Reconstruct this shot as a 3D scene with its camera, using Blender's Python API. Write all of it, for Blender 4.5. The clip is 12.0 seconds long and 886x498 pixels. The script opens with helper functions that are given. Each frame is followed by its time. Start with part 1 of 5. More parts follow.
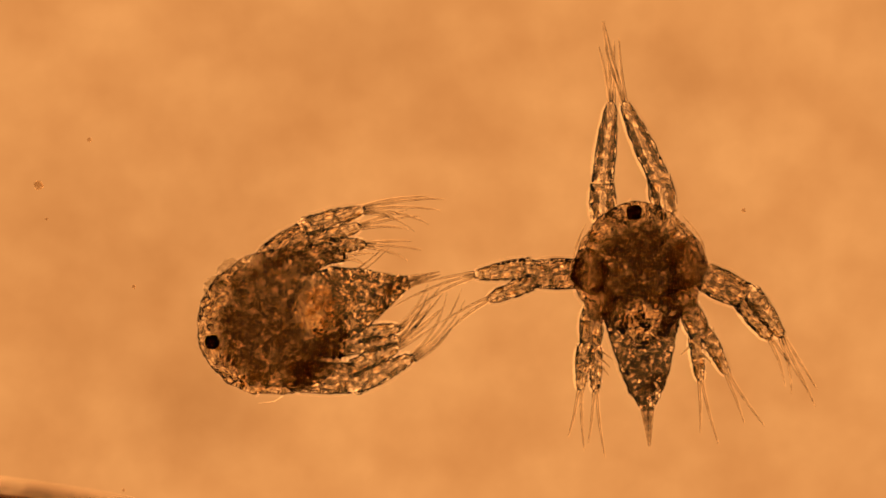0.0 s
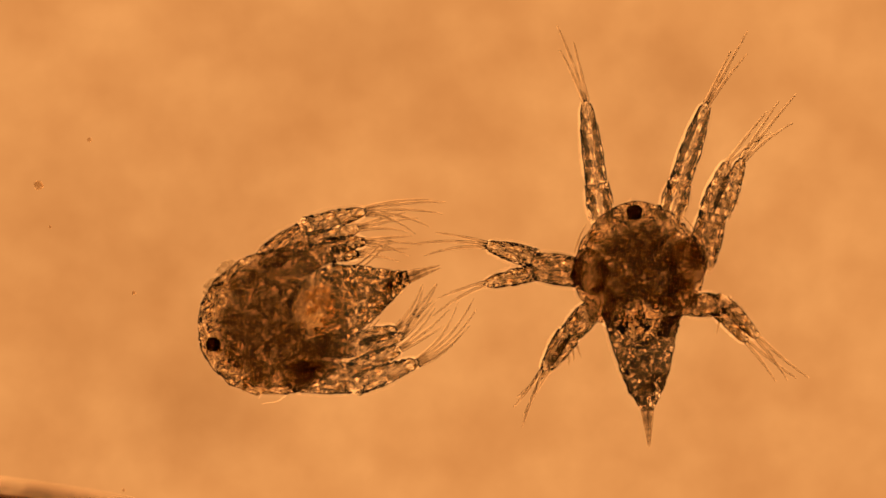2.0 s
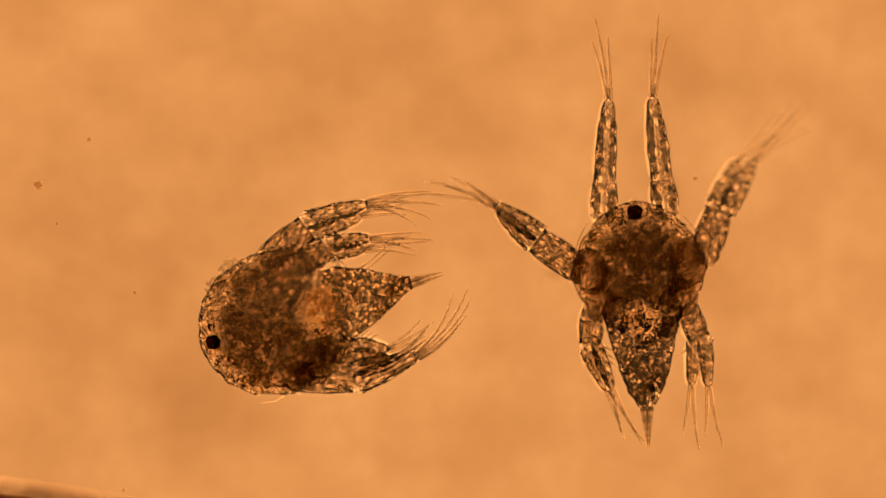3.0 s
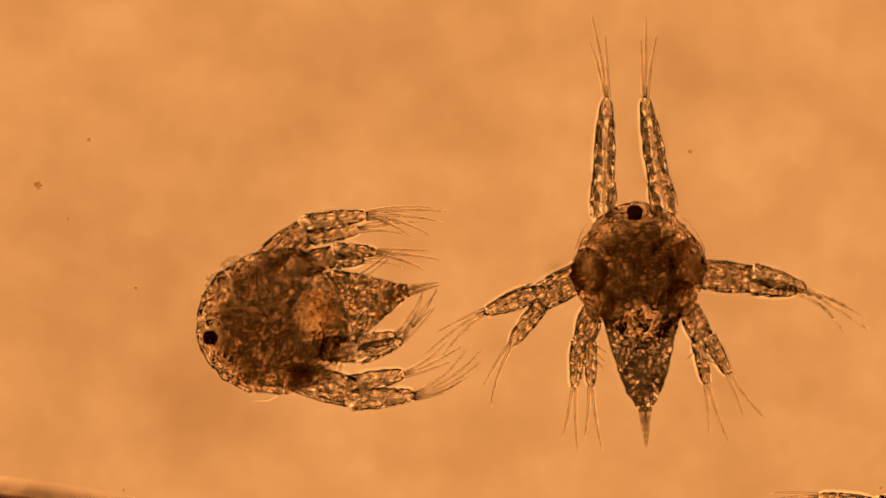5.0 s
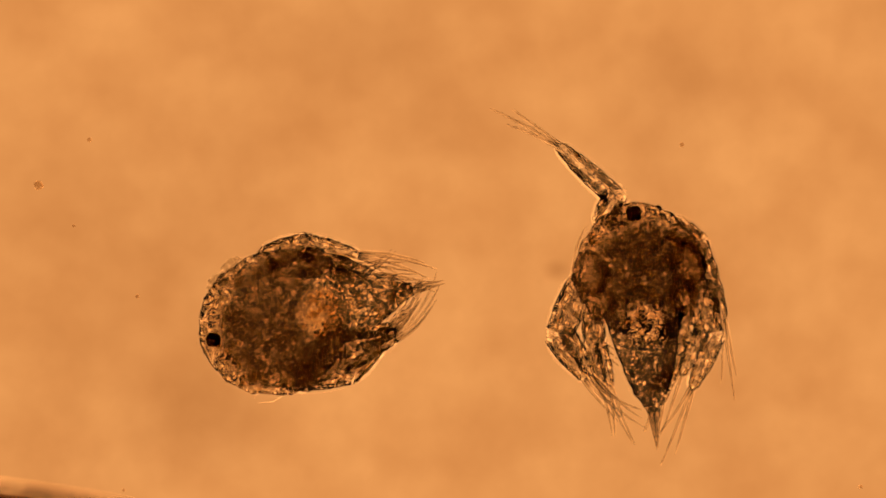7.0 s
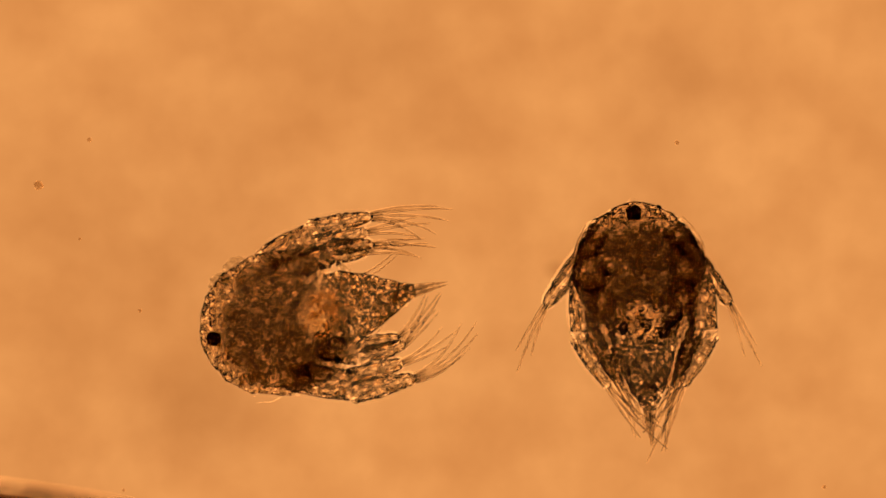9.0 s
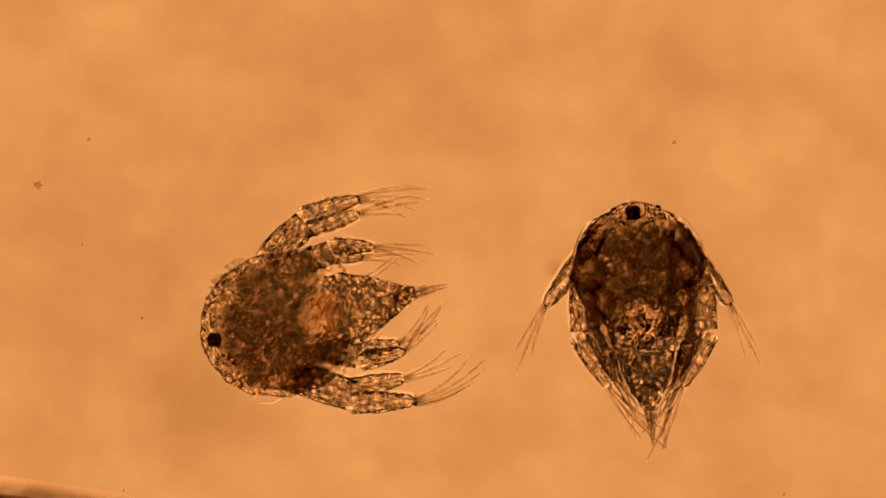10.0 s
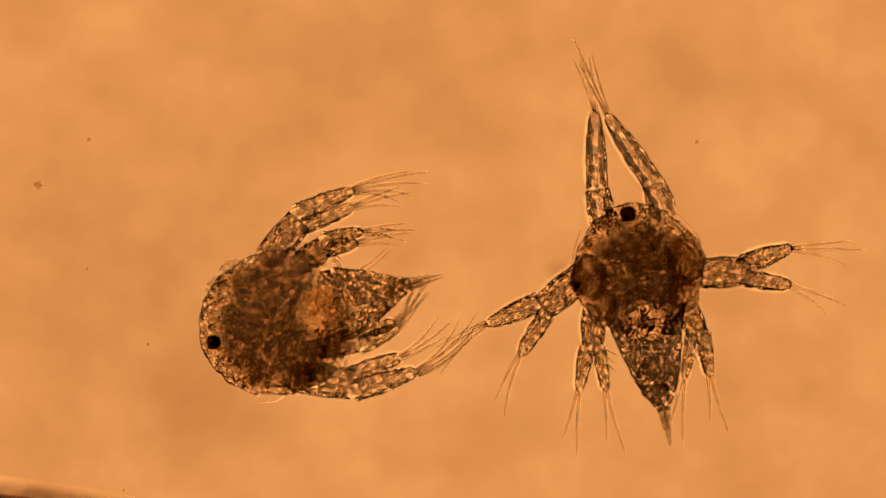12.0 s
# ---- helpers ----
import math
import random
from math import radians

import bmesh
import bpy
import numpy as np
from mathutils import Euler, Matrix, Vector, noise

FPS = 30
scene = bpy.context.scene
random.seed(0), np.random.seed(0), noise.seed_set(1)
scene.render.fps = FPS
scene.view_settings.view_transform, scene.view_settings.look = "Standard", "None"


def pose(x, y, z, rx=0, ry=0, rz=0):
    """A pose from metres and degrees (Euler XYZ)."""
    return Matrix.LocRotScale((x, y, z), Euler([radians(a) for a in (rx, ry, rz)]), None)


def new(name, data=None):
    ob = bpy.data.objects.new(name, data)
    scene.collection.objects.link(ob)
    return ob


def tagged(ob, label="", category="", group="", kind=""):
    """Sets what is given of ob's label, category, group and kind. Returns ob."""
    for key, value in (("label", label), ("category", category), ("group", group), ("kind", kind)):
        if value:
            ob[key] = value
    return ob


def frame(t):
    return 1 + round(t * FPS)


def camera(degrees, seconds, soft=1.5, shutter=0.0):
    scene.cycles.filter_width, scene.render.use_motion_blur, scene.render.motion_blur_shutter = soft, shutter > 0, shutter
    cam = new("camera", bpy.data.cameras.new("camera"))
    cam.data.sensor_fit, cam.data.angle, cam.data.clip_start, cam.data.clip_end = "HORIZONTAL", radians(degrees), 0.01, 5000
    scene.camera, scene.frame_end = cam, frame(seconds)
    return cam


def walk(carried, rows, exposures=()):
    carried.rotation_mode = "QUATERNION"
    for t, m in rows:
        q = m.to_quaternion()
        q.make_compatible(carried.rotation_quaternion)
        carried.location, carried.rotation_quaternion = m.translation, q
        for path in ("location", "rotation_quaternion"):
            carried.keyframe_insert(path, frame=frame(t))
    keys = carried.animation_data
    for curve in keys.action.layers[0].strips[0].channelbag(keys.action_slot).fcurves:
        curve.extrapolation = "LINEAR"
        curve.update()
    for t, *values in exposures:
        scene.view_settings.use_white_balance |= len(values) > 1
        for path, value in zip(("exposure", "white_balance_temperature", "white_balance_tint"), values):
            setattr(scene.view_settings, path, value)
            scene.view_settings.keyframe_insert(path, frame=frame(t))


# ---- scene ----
UM = 0.01          # one micrometre is built as one centimetre; all sizes below are in micrometres
cam = camera(3.0, 12.0, soft=1.6, shutter=0.3)
walk(cam, [(0, pose(0, 0, 14970 * UM)), (12, pose(0, 0, 14970 * UM))], [(0, 0.0), (12, 0.0)])

scene.cycles.max_bounces = scene.cycles.transmission_bounces = scene.cycles.transparent_max_bounces = 32  # many clear layers

# ---- world and light: a dark room, and the microscope's lamp below the slide ----
world = bpy.data.worlds.new("dark_room")
scene.world = world
world.use_nodes = True
world.node_tree.nodes["Background"].inputs["Color"].default_value = (0.03, 0.013, 0.005, 1)
world.node_tree.nodes["Background"].inputs["Strength"].default_value = 1.0


# ---- materials ----
def nodes_of(name):
    mat = bpy.data.materials.new(name)
    mat.use_nodes = True
    tree = mat.node_tree
    tree.nodes.clear()
    out = tree.nodes.new("ShaderNodeOutputMaterial")
    return mat, tree, out


def coords(tree, size, seed=0.0, along=1.0):
    """Object coordinates counted in steps of size micrometres; along: how much longer the steps are on y
    (grains reach deep into the tissue, so the steps are long on z)."""
    tc = tree.nodes.new("ShaderNodeTexCoord")
    mp = tree.nodes.new("ShaderNodeMapping")
    k = 1 / (size * UM)
    mp.inputs["Scale"].default_value = (k, k / along, k * 0.1)
    mp.inputs["Location"].default_value = (seed, seed * 0.7, seed * 1.3)
    tree.links.new(tc.outputs["Object"], mp.inputs["Vector"])
    return mp.outputs["Vector"]


def noise_tex(tree, size, detail=2.0, rough=0.5, seed=0.0, distortion=0.0, along=1.0):
    n = tree.nodes.new("ShaderNodeTexNoise")
    n.inputs["Scale"].default_value = 1.0
    n.inputs["Detail"].default_value = detail
    n.inputs["Roughness"].default_value = rough
    n.inputs["Distortion"].default_value = distortion
    tree.links.new(coords(tree, size, seed, along), n.inputs["Vector"])
    return n.outputs["Fac"]


def cells(tree, size, seed=0.0, along=1.0):
    """How far a place is from the edge of its grain."""
    v = tree.nodes.new("ShaderNodeTexVoronoi")
    v.feature = "DISTANCE_TO_EDGE"
    v.inputs["Scale"].default_value = 1.0
    sway = tree.nodes.new("ShaderNodeTexNoise")
    sway.inputs["Scale"].default_value = 1.1
    sway.inputs["Detail"].default_value = 2.0
    push = tree.nodes.new("ShaderNodeVectorMath")
    push.operation = "MULTIPLY_ADD"
    push.inputs[1].default_value = (1.3, 1.3, 1.3)
    place = coords(tree, size, seed, along)
    tree.links.new(place, sway.inputs["Vector"])
    tree.links.new(sway.outputs["Color"], push.inputs[0])
    tree.links.new(place, push.inputs[2])
    tree.links.new(push.outputs[0], v.inputs["Vector"])
    return v.outputs["Distance"]


def ramp(tree, fac, stops):
    r = tree.nodes.new("ShaderNodeValToRGB")
    while len(r.color_ramp.elements) < len(stops):
        r.color_ramp.elements.new(0.5)
    for e, (p, c) in zip(r.color_ramp.elements, stops):
        e.position, e.color = p, (*c, 1)
    tree.links.new(fac, r.inputs["Fac"])
    return r.outputs["Color"]


def blend(tree, how, fac, a, b):
    m = tree.nodes.new("ShaderNodeMix")
    m.data_type, m.blend_type = "RGBA", how
    for sock, value in ((m.inputs[0], fac), (m.inputs[6], a), (m.inputs[7], b)):
        if isinstance(value, (int, float)):
            sock.default_value = value
        elif isinstance(value, tuple):
            sock.default_value = (*value, 1)
        else:
            tree.links.new(value, sock)
    return m.outputs[2]


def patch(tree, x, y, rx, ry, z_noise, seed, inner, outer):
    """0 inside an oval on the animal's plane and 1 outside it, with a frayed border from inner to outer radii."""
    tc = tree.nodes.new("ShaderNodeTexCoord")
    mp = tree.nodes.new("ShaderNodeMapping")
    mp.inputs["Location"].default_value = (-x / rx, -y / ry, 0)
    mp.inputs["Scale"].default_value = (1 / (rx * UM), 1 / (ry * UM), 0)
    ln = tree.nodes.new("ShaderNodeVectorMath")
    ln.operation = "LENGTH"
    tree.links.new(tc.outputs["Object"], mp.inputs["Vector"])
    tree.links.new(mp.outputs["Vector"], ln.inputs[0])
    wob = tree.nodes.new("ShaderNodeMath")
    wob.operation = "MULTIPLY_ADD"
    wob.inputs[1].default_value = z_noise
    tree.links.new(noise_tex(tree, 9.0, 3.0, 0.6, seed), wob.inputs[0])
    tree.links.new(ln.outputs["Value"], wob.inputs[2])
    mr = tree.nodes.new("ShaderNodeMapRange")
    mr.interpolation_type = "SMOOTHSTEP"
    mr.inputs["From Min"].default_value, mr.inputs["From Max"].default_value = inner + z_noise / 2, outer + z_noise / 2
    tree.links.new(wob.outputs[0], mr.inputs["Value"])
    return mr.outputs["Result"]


def jelly(name, ior, grain, cell, fine, lumps, bump, lump=20.0, seed=0.0, core=None, clear=None, along=1.0, root=None):
    """Clear living tissue: it bends the light a little, takes some of it away, and is full of grains.
    cell: the tint at a grain's edge; fine: the darkest tint of the small clouds; lumps: tints of the wide clouds;
    core: an oval (x, y, rx, ry) that alone keeps the full brown tint, which fades paler outside it; clear: (x, y, rx,
    ry, tint), an oval of paler stuff;
    root: (y0, y1, tint), the stretch over which a wall thickens from its soft end, and how dense it is there."""
    mat, tree, out = nodes_of(name)
    dist = cells(tree, grain * 1.8, seed + 3, along)
    cloud = noise_tex(tree, grain * 1.4, 2.0, 0.6, seed, 0.0, along)
    grains = blend(tree, "MULTIPLY", 1.0, ramp(tree, dist, ((0.04, cell), (0.22, WHITE))), ramp(tree, cloud, ((0.40, fine), (0.56, WHITE))))
    tint = ramp(tree, noise_tex(tree, lump, 3.0, 0.6, seed + 7), ((0.40, lumps[0]), (0.60, lumps[1])))
    tint = blend(tree, "MULTIPLY", 1.0, tint, grains)
    faint = blend(tree, "MIX", 0.62, grains, WHITE)
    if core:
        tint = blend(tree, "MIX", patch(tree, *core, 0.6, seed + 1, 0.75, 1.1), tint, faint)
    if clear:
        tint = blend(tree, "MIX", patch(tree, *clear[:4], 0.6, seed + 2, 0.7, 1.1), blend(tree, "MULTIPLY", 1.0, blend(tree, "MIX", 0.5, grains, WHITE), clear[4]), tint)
    height = tree.nodes.new("ShaderNodeMath")
    height.operation = "ADD"
    tree.links.new(cloud, height.inputs[0])
    tree.links.new(dist, height.inputs[1])
    bp = tree.nodes.new("ShaderNodeBump")
    bp.inputs["Strength"].default_value = 1.0
    bp.inputs["Distance"].default_value = bump * UM
    tree.links.new(height.outputs[0], bp.inputs["Height"])
    sh = tree.nodes.new("ShaderNodeBsdfRefraction")
    sh.inputs["IOR"].default_value = ior
    if root:
        tc = tree.nodes.new("ShaderNodeTexCoord")
        sx = tree.nodes.new("ShaderNodeSeparateXYZ")
        tree.links.new(tc.outputs["Object"], sx.inputs[0])
        for low, high, sock in ((root[2], 1.0, None), (1.004, ior, sh.inputs["IOR"])):
            mr = tree.nodes.new("ShaderNodeMapRange")
            mr.inputs["From Min"].default_value, mr.inputs["From Max"].default_value = root[0] * UM, root[1] * UM
            mr.inputs["To Min"].default_value, mr.inputs["To Max"].default_value = low, high
            tree.links.new(sx.outputs["Y"], mr.inputs["Value"])
            if sock:
                tree.links.new(mr.outputs["Result"], sock)
            else:
                tint = blend(tree, "MIX", mr.outputs["Result"], WHITE, tint)
    sh.inputs["Roughness"].default_value = 0.0
    tree.links.new(tint, sh.inputs["Color"])
    tree.links.new(bp.outputs["Normal"], sh.inputs["Normal"])
    tree.links.new(sh.outputs[0], out.inputs["Surface"])
    return mat


WHITE = (1, 1, 1)
NONE = (WHITE, WHITE)
M_ROOT = jelly("limb_root_cuticle", 1.064, 2.4, (0.66, 0.65, 0.635), (0.7, 0.69, 0.675), ((0.93, 0.92, 0.905), (0.99, 0.985, 0.975)), 3.6, along=2.0, root=(0, 26, 0.35))
M_BASE = jelly("limb_base_cuticle", 1.05, 2.6, (0.64, 0.62, 0.595), (0.64, 0.62, 0.595), ((0.82, 0.80, 0.775), (0.95, 0.935, 0.915)), 3.6, 12.0, along=1.5, root=(-6, 8, 0.6))
M_BRANCH = jelly("limb_branch_cuticle", 1.064, 2.4, (0.66, 0.65, 0.635), (0.7, 0.69, 0.675), ((0.93, 0.92, 0.905), (0.99, 0.985, 0.975)), 3.6, along=2.0, root=(-1, 5, 0.6))
M_JOINT = jelly("joint_membrane", 1.02, 2.0, (0.93, 0.92, 0.91), (0.97, 0.96, 0.95), NONE, 2.0, 12.0, 15.0)
M_SHAFT = jelly("limb_shaft_cuticle", 1.064, 2.4, (0.66, 0.65, 0.635), (0.7, 0.69, 0.675), ((0.93, 0.92, 0.905), (0.99, 0.985, 0.975)), 3.6, along=2.0, root=(-14, 8, 0.3))
M_CANAL = jelly("clear_canal", 1.062, 4.0, WHITE, WHITE, NONE, 0.8, 12.0, 13.0, along=2.5)
M_FIBRE = jelly("muscle_fibre", 1.075, 2.4, (0.92, 0.91, 0.895), (0.84, 0.825, 0.805), ((0.92, 0.91, 0.895), (0.99, 0.98, 0.97)), 1.2, 7.0, 17.0, along=2.4)
M_STRAND = jelly("muscle_strand", 1.045, 2.4, (0.8, 0.785, 0.765), (0.68, 0.665, 0.645), ((0.76, 0.745, 0.725), (0.92, 0.905, 0.885)), 2.0, 7.0, 11.0, along=1.8)
M_SHIELD = {side: jelly("shield_cuticle", 1.034, 2.4, (0.68, 0.65, 0.61), (0.66, 0.63, 0.59), ((0.86, 0.835, 0.8), WHITE), 7.0, 24.0, 5.0, None, clear, 1.0, root)
            for side, clear, root in (("right", (1, -96, 22, 20, WHITE), (-104, -66, 0.6)), ("left", (-7, -97, 17, 16, (0.93, 0.9, 0.85)), (-118, -70, 0.6)))}
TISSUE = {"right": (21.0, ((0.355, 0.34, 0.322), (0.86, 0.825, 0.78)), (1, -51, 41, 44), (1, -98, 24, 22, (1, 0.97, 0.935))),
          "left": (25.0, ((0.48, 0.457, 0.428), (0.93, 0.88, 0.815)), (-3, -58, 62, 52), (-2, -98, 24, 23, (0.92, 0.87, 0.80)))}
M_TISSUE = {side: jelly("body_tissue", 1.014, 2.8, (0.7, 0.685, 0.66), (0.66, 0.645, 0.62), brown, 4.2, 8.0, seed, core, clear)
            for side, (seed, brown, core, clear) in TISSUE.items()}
M_ABDOMEN = {side: jelly("abdomen_tissue", 1.05, 2.55, (0.48, 0.455, 0.42), (0.31, 0.29, 0.26), (shade, WHITE), 5.0, 9.0, 31.0, None, clear, 1.0, (-10, 14, 0.55))
             for side, shade, clear in (("right", (0.46, 0.42, 0.375), (0, 12, 22, 18, (1, 0.97, 0.935))), ("left", (0.86, 0.81, 0.73), (-6, -6, 18, 12, (1, 0.93, 0.82))))}
M_BLUR = jelly("blur_layer", 1.0028, 30.0, WHITE, (0.985, 0.98, 0.98), ((0.94, 0.938, 0.935), (0.965, 0.962, 0.96)), 0.05, 30.0, 91.0)
M_LOBE = jelly("limb_muscle_mass", 1.006, 3.2, (0.8, 0.77, 0.73), (0.8, 0.77, 0.735), ((0.72, 0.69, 0.655), (0.86, 0.83, 0.795)), 5.0, 16.0, 93.0)
M_LUMP = jelly("limb_root_tissue", 1.014, 2.8, (0.86, 0.85, 0.83), (0.89, 0.88, 0.86), ((0.92, 0.91, 0.89), WHITE), 5.0, 14.0, 95.0)
# bends light slightly: for the added halo films and the clear plate
M_HALO_CLEAR = jelly("halo_clear", 1.019, 20.0, WHITE, WHITE, NONE, 0.01, 20.0, 81.0)
M_DROPLET = jelly("oil_droplet", 1.085, 9.0, (0.99, 0.98, 0.965), (0.98, 0.965, 0.94), NONE, 0.1, 20.0, 41.0)
M_GRAIN = jelly("granule", 1.042, 9.0, (0.95, 0.92, 0.85), (0.92, 0.87, 0.77), NONE, 0.1, 20.0, 43.0)
M_SETA = jelly("bristle", 1.085, 9.0, (0.97, 0.96, 0.94), WHITE, ((0.71, 0.69, 0.66), (0.82, 0.80, 0.775)), 0.01, 30.0, 51.0)
M_SPINE = jelly("tail_spine", 1.055, 2.0, (0.8, 0.78, 0.75), (0.84, 0.82, 0.79), ((0.68, 0.655, 0.62), (0.84, 0.815, 0.78)), 1.0, 12.0, 55.0, along=3.0, root=(0, 5, 0.35))
M_EYE = jelly("eye_pigment", 1.02, 4.0, (0.7, 0.65, 0.6), (0.5, 0.45, 0.4), ((0.2, 0.17, 0.15), (0.36, 0.31, 0.28)), 0.3, 20.0, 61.0)
M_DIRT = jelly("dirt", 1.05, 3.0, (0.7, 0.6, 0.5), (0.5, 0.42, 0.33), ((0.55, 0.47, 0.37), (0.8, 0.72, 0.6)), 0.6, 20.0, 71.0)

M_DROP_EDGE = jelly("drop_edge_core", 1.004, 20.0, WHITE, (0.85, 0.83, 0.8), ((0.5, 0.42, 0.35), (0.66, 0.56, 0.47)), 0.05, 40.0, 97.0)
M_PALE = jelly("pale_dirt", 1.022, 3.0, (0.93, 0.9, 0.86), (0.9, 0.86, 0.81), ((0.84, 0.8, 0.745), (0.93, 0.9, 0.86)), 0.3, 20.0, 75.0)


def lamp_material():
    """The frosted field of the microscope's lamp; an added unseen outer ring, up to three times brighter, makes clear
    edges glint.
    """
    mat, tree, out = nodes_of("lamp_glow")
    em = tree.nodes.new("ShaderNodeEmission")
    tc = tree.nodes.new("ShaderNodeTexCoord")
    ln = tree.nodes.new("ShaderNodeVectorMath")
    ln.operation = "LENGTH"
    rise = ramp(tree, ln.outputs["Value"], ((0.0, WHITE), (1.0, WHITE)))
    rise.node.color_ramp.elements[0].position = 1060 / 4000
    for at, value in ((1400, 1.55), (2200, 2.2), (3000, 2.9)):
        e = rise.node.color_ramp.elements.new(at / 4000)
        e.color = (value, value, value, 1)
    rise.node.color_ramp.elements[-1].color = (3.0, 3.0, 3.0, 1)
    scale = ln.outputs["Value"].node.inputs[0]
    mp = tree.nodes.new("ShaderNodeMapping")
    mp.inputs["Scale"].default_value = (1 / (4000 * UM), 1 / (4000 * UM), 1)
    tree.links.new(tc.outputs["Object"], mp.inputs["Vector"])
    tree.links.new(mp.outputs["Vector"], scale)
    tree.links.new(rise, em.inputs["Strength"])
    em.inputs["Color"].default_value = (0.908, 0.372, 0.106, 1)
    tree.links.new(em.outputs[0], out.inputs["Surface"])
    return mat


def slide_material():
    """Thin glass with a film of dried dirt, mottled in soft clouds, with a few wider smudges."""
    mat, tree, out = nodes_of("slide_glass")
    tint = ramp(tree, noise_tex(tree, 75.0, 2.0, 0.5, 2.0), ((0.28, (0.91, 0.875, 0.84)), (0.72, WHITE)))
    tint = blend(tree, "MULTIPLY", 1.0, tint, ramp(tree, noise_tex(tree, 300.0, 1.0, 0.4, 9.0), ((0.3, (0.965, 0.955, 0.945)), (0.7, WHITE))))
    tint = blend(tree, "MULTIPLY", 1.0, tint, ramp(tree, noise_tex(tree, 26.0, 2.0, 0.55, 14.0), ((0.3, (0.968, 0.96, 0.95)), (0.7, WHITE))))
    for x, y, rx, ry, depth in SMUDGES:
        tc = tree.nodes.new("ShaderNodeTexCoord")
        mp = tree.nodes.new("ShaderNodeMapping")
        mp.inputs["Scale"].default_value = (1 / (rx * UM), 1 / (ry * UM), 0)
        mp.inputs["Location"].default_value = (-x / rx, -y / ry, 0)
        gr = tree.nodes.new("ShaderNodeTexGradient")
        gr.gradient_type = "SPHERICAL"
        tree.links.new(tc.outputs["Object"], mp.inputs["Vector"])
        tree.links.new(mp.outputs["Vector"], gr.inputs["Vector"])
        r = tree.nodes.new("ShaderNodeValToRGB")
        r.color_ramp.interpolation = "EASE"
        r.color_ramp.elements[0].color = (1, 1, 1, 1)
        r.color_ramp.elements[1].color = (1 - depth, 1 - depth * 1.25, 1 - depth * 1.5, 1)
        tree.links.new(gr.outputs["Fac"], r.inputs["Fac"])
        tint = blend(tree, "MULTIPLY", 1.0, tint, r.outputs["Color"])
    tr = tree.nodes.new("ShaderNodeBsdfTransparent")
    tree.links.new(tint, tr.inputs["Color"])
    tree.links.new(tr.outputs[0], out.inputs["Surface"])
    return mat


# soft brown smudges on the glass: x, y, half sizes, depth
SMUDGES = ((212, 142, 90, 70, 0.05), (-207, -138, 105, 80, 0.09), (-12, 105, 80, 60, 0.03), (102, -19, 16, 13, 0.10),
           (-60, 190, 110, 80, 0.03), (-330, -80, 90, 60, 0.02), (205, 90, 60, 50, 0.02), (-190, 330, 200, 120, 0.03), (-300, 20, 240, 190, 0.04), (-110, 190, 200, 140, 0.025), (340, -300, 160, 110, 0.02), (-310, -150, 190, 110, 0.04))
M_LAMP, M_SLIDE = lamp_material(), slide_material()


# ---- mesh helpers ----
def mesh_of(name, bm, material, smooth=True):
    bmesh.ops.recalc_face_normals(bm, faces=bm.faces)
    me = bpy.data.meshes.new(name)
    bmesh.ops.scale(bm, vec=(UM, UM, UM), verts=bm.verts)
    bm.to_mesh(me)
    bm.free()
    if smooth:
        me.polygons.foreach_set("use_smooth", [True] * len(me.polygons))
    me.materials.append(material)
    return me


def part(name, bm, material, parent, label=""):
    """A bmesh (or a finished mesh) as one mesh object under a thing or a part."""
    me = bm if isinstance(bm, bpy.types.Mesh) else mesh_of(name, bm, material)
    ob = new(name, me)
    ob.parent = parent
    return tagged(ob, label)


def curve_at(profile, y):
    """The value at y of a profile of (y, value), eased between its points."""
    pts = sorted(profile)
    if y <= pts[0][0]:
        return pts[0][1]
    for (a, va), (b, vb) in zip(pts, pts[1:]):
        if y <= b:
            s = (y - a) / (b - a)
            s = 0.5 * s + 0.5 * (s * s * (3 - 2 * s))
            return va + (vb - va) * s
    return pts[-1][1]


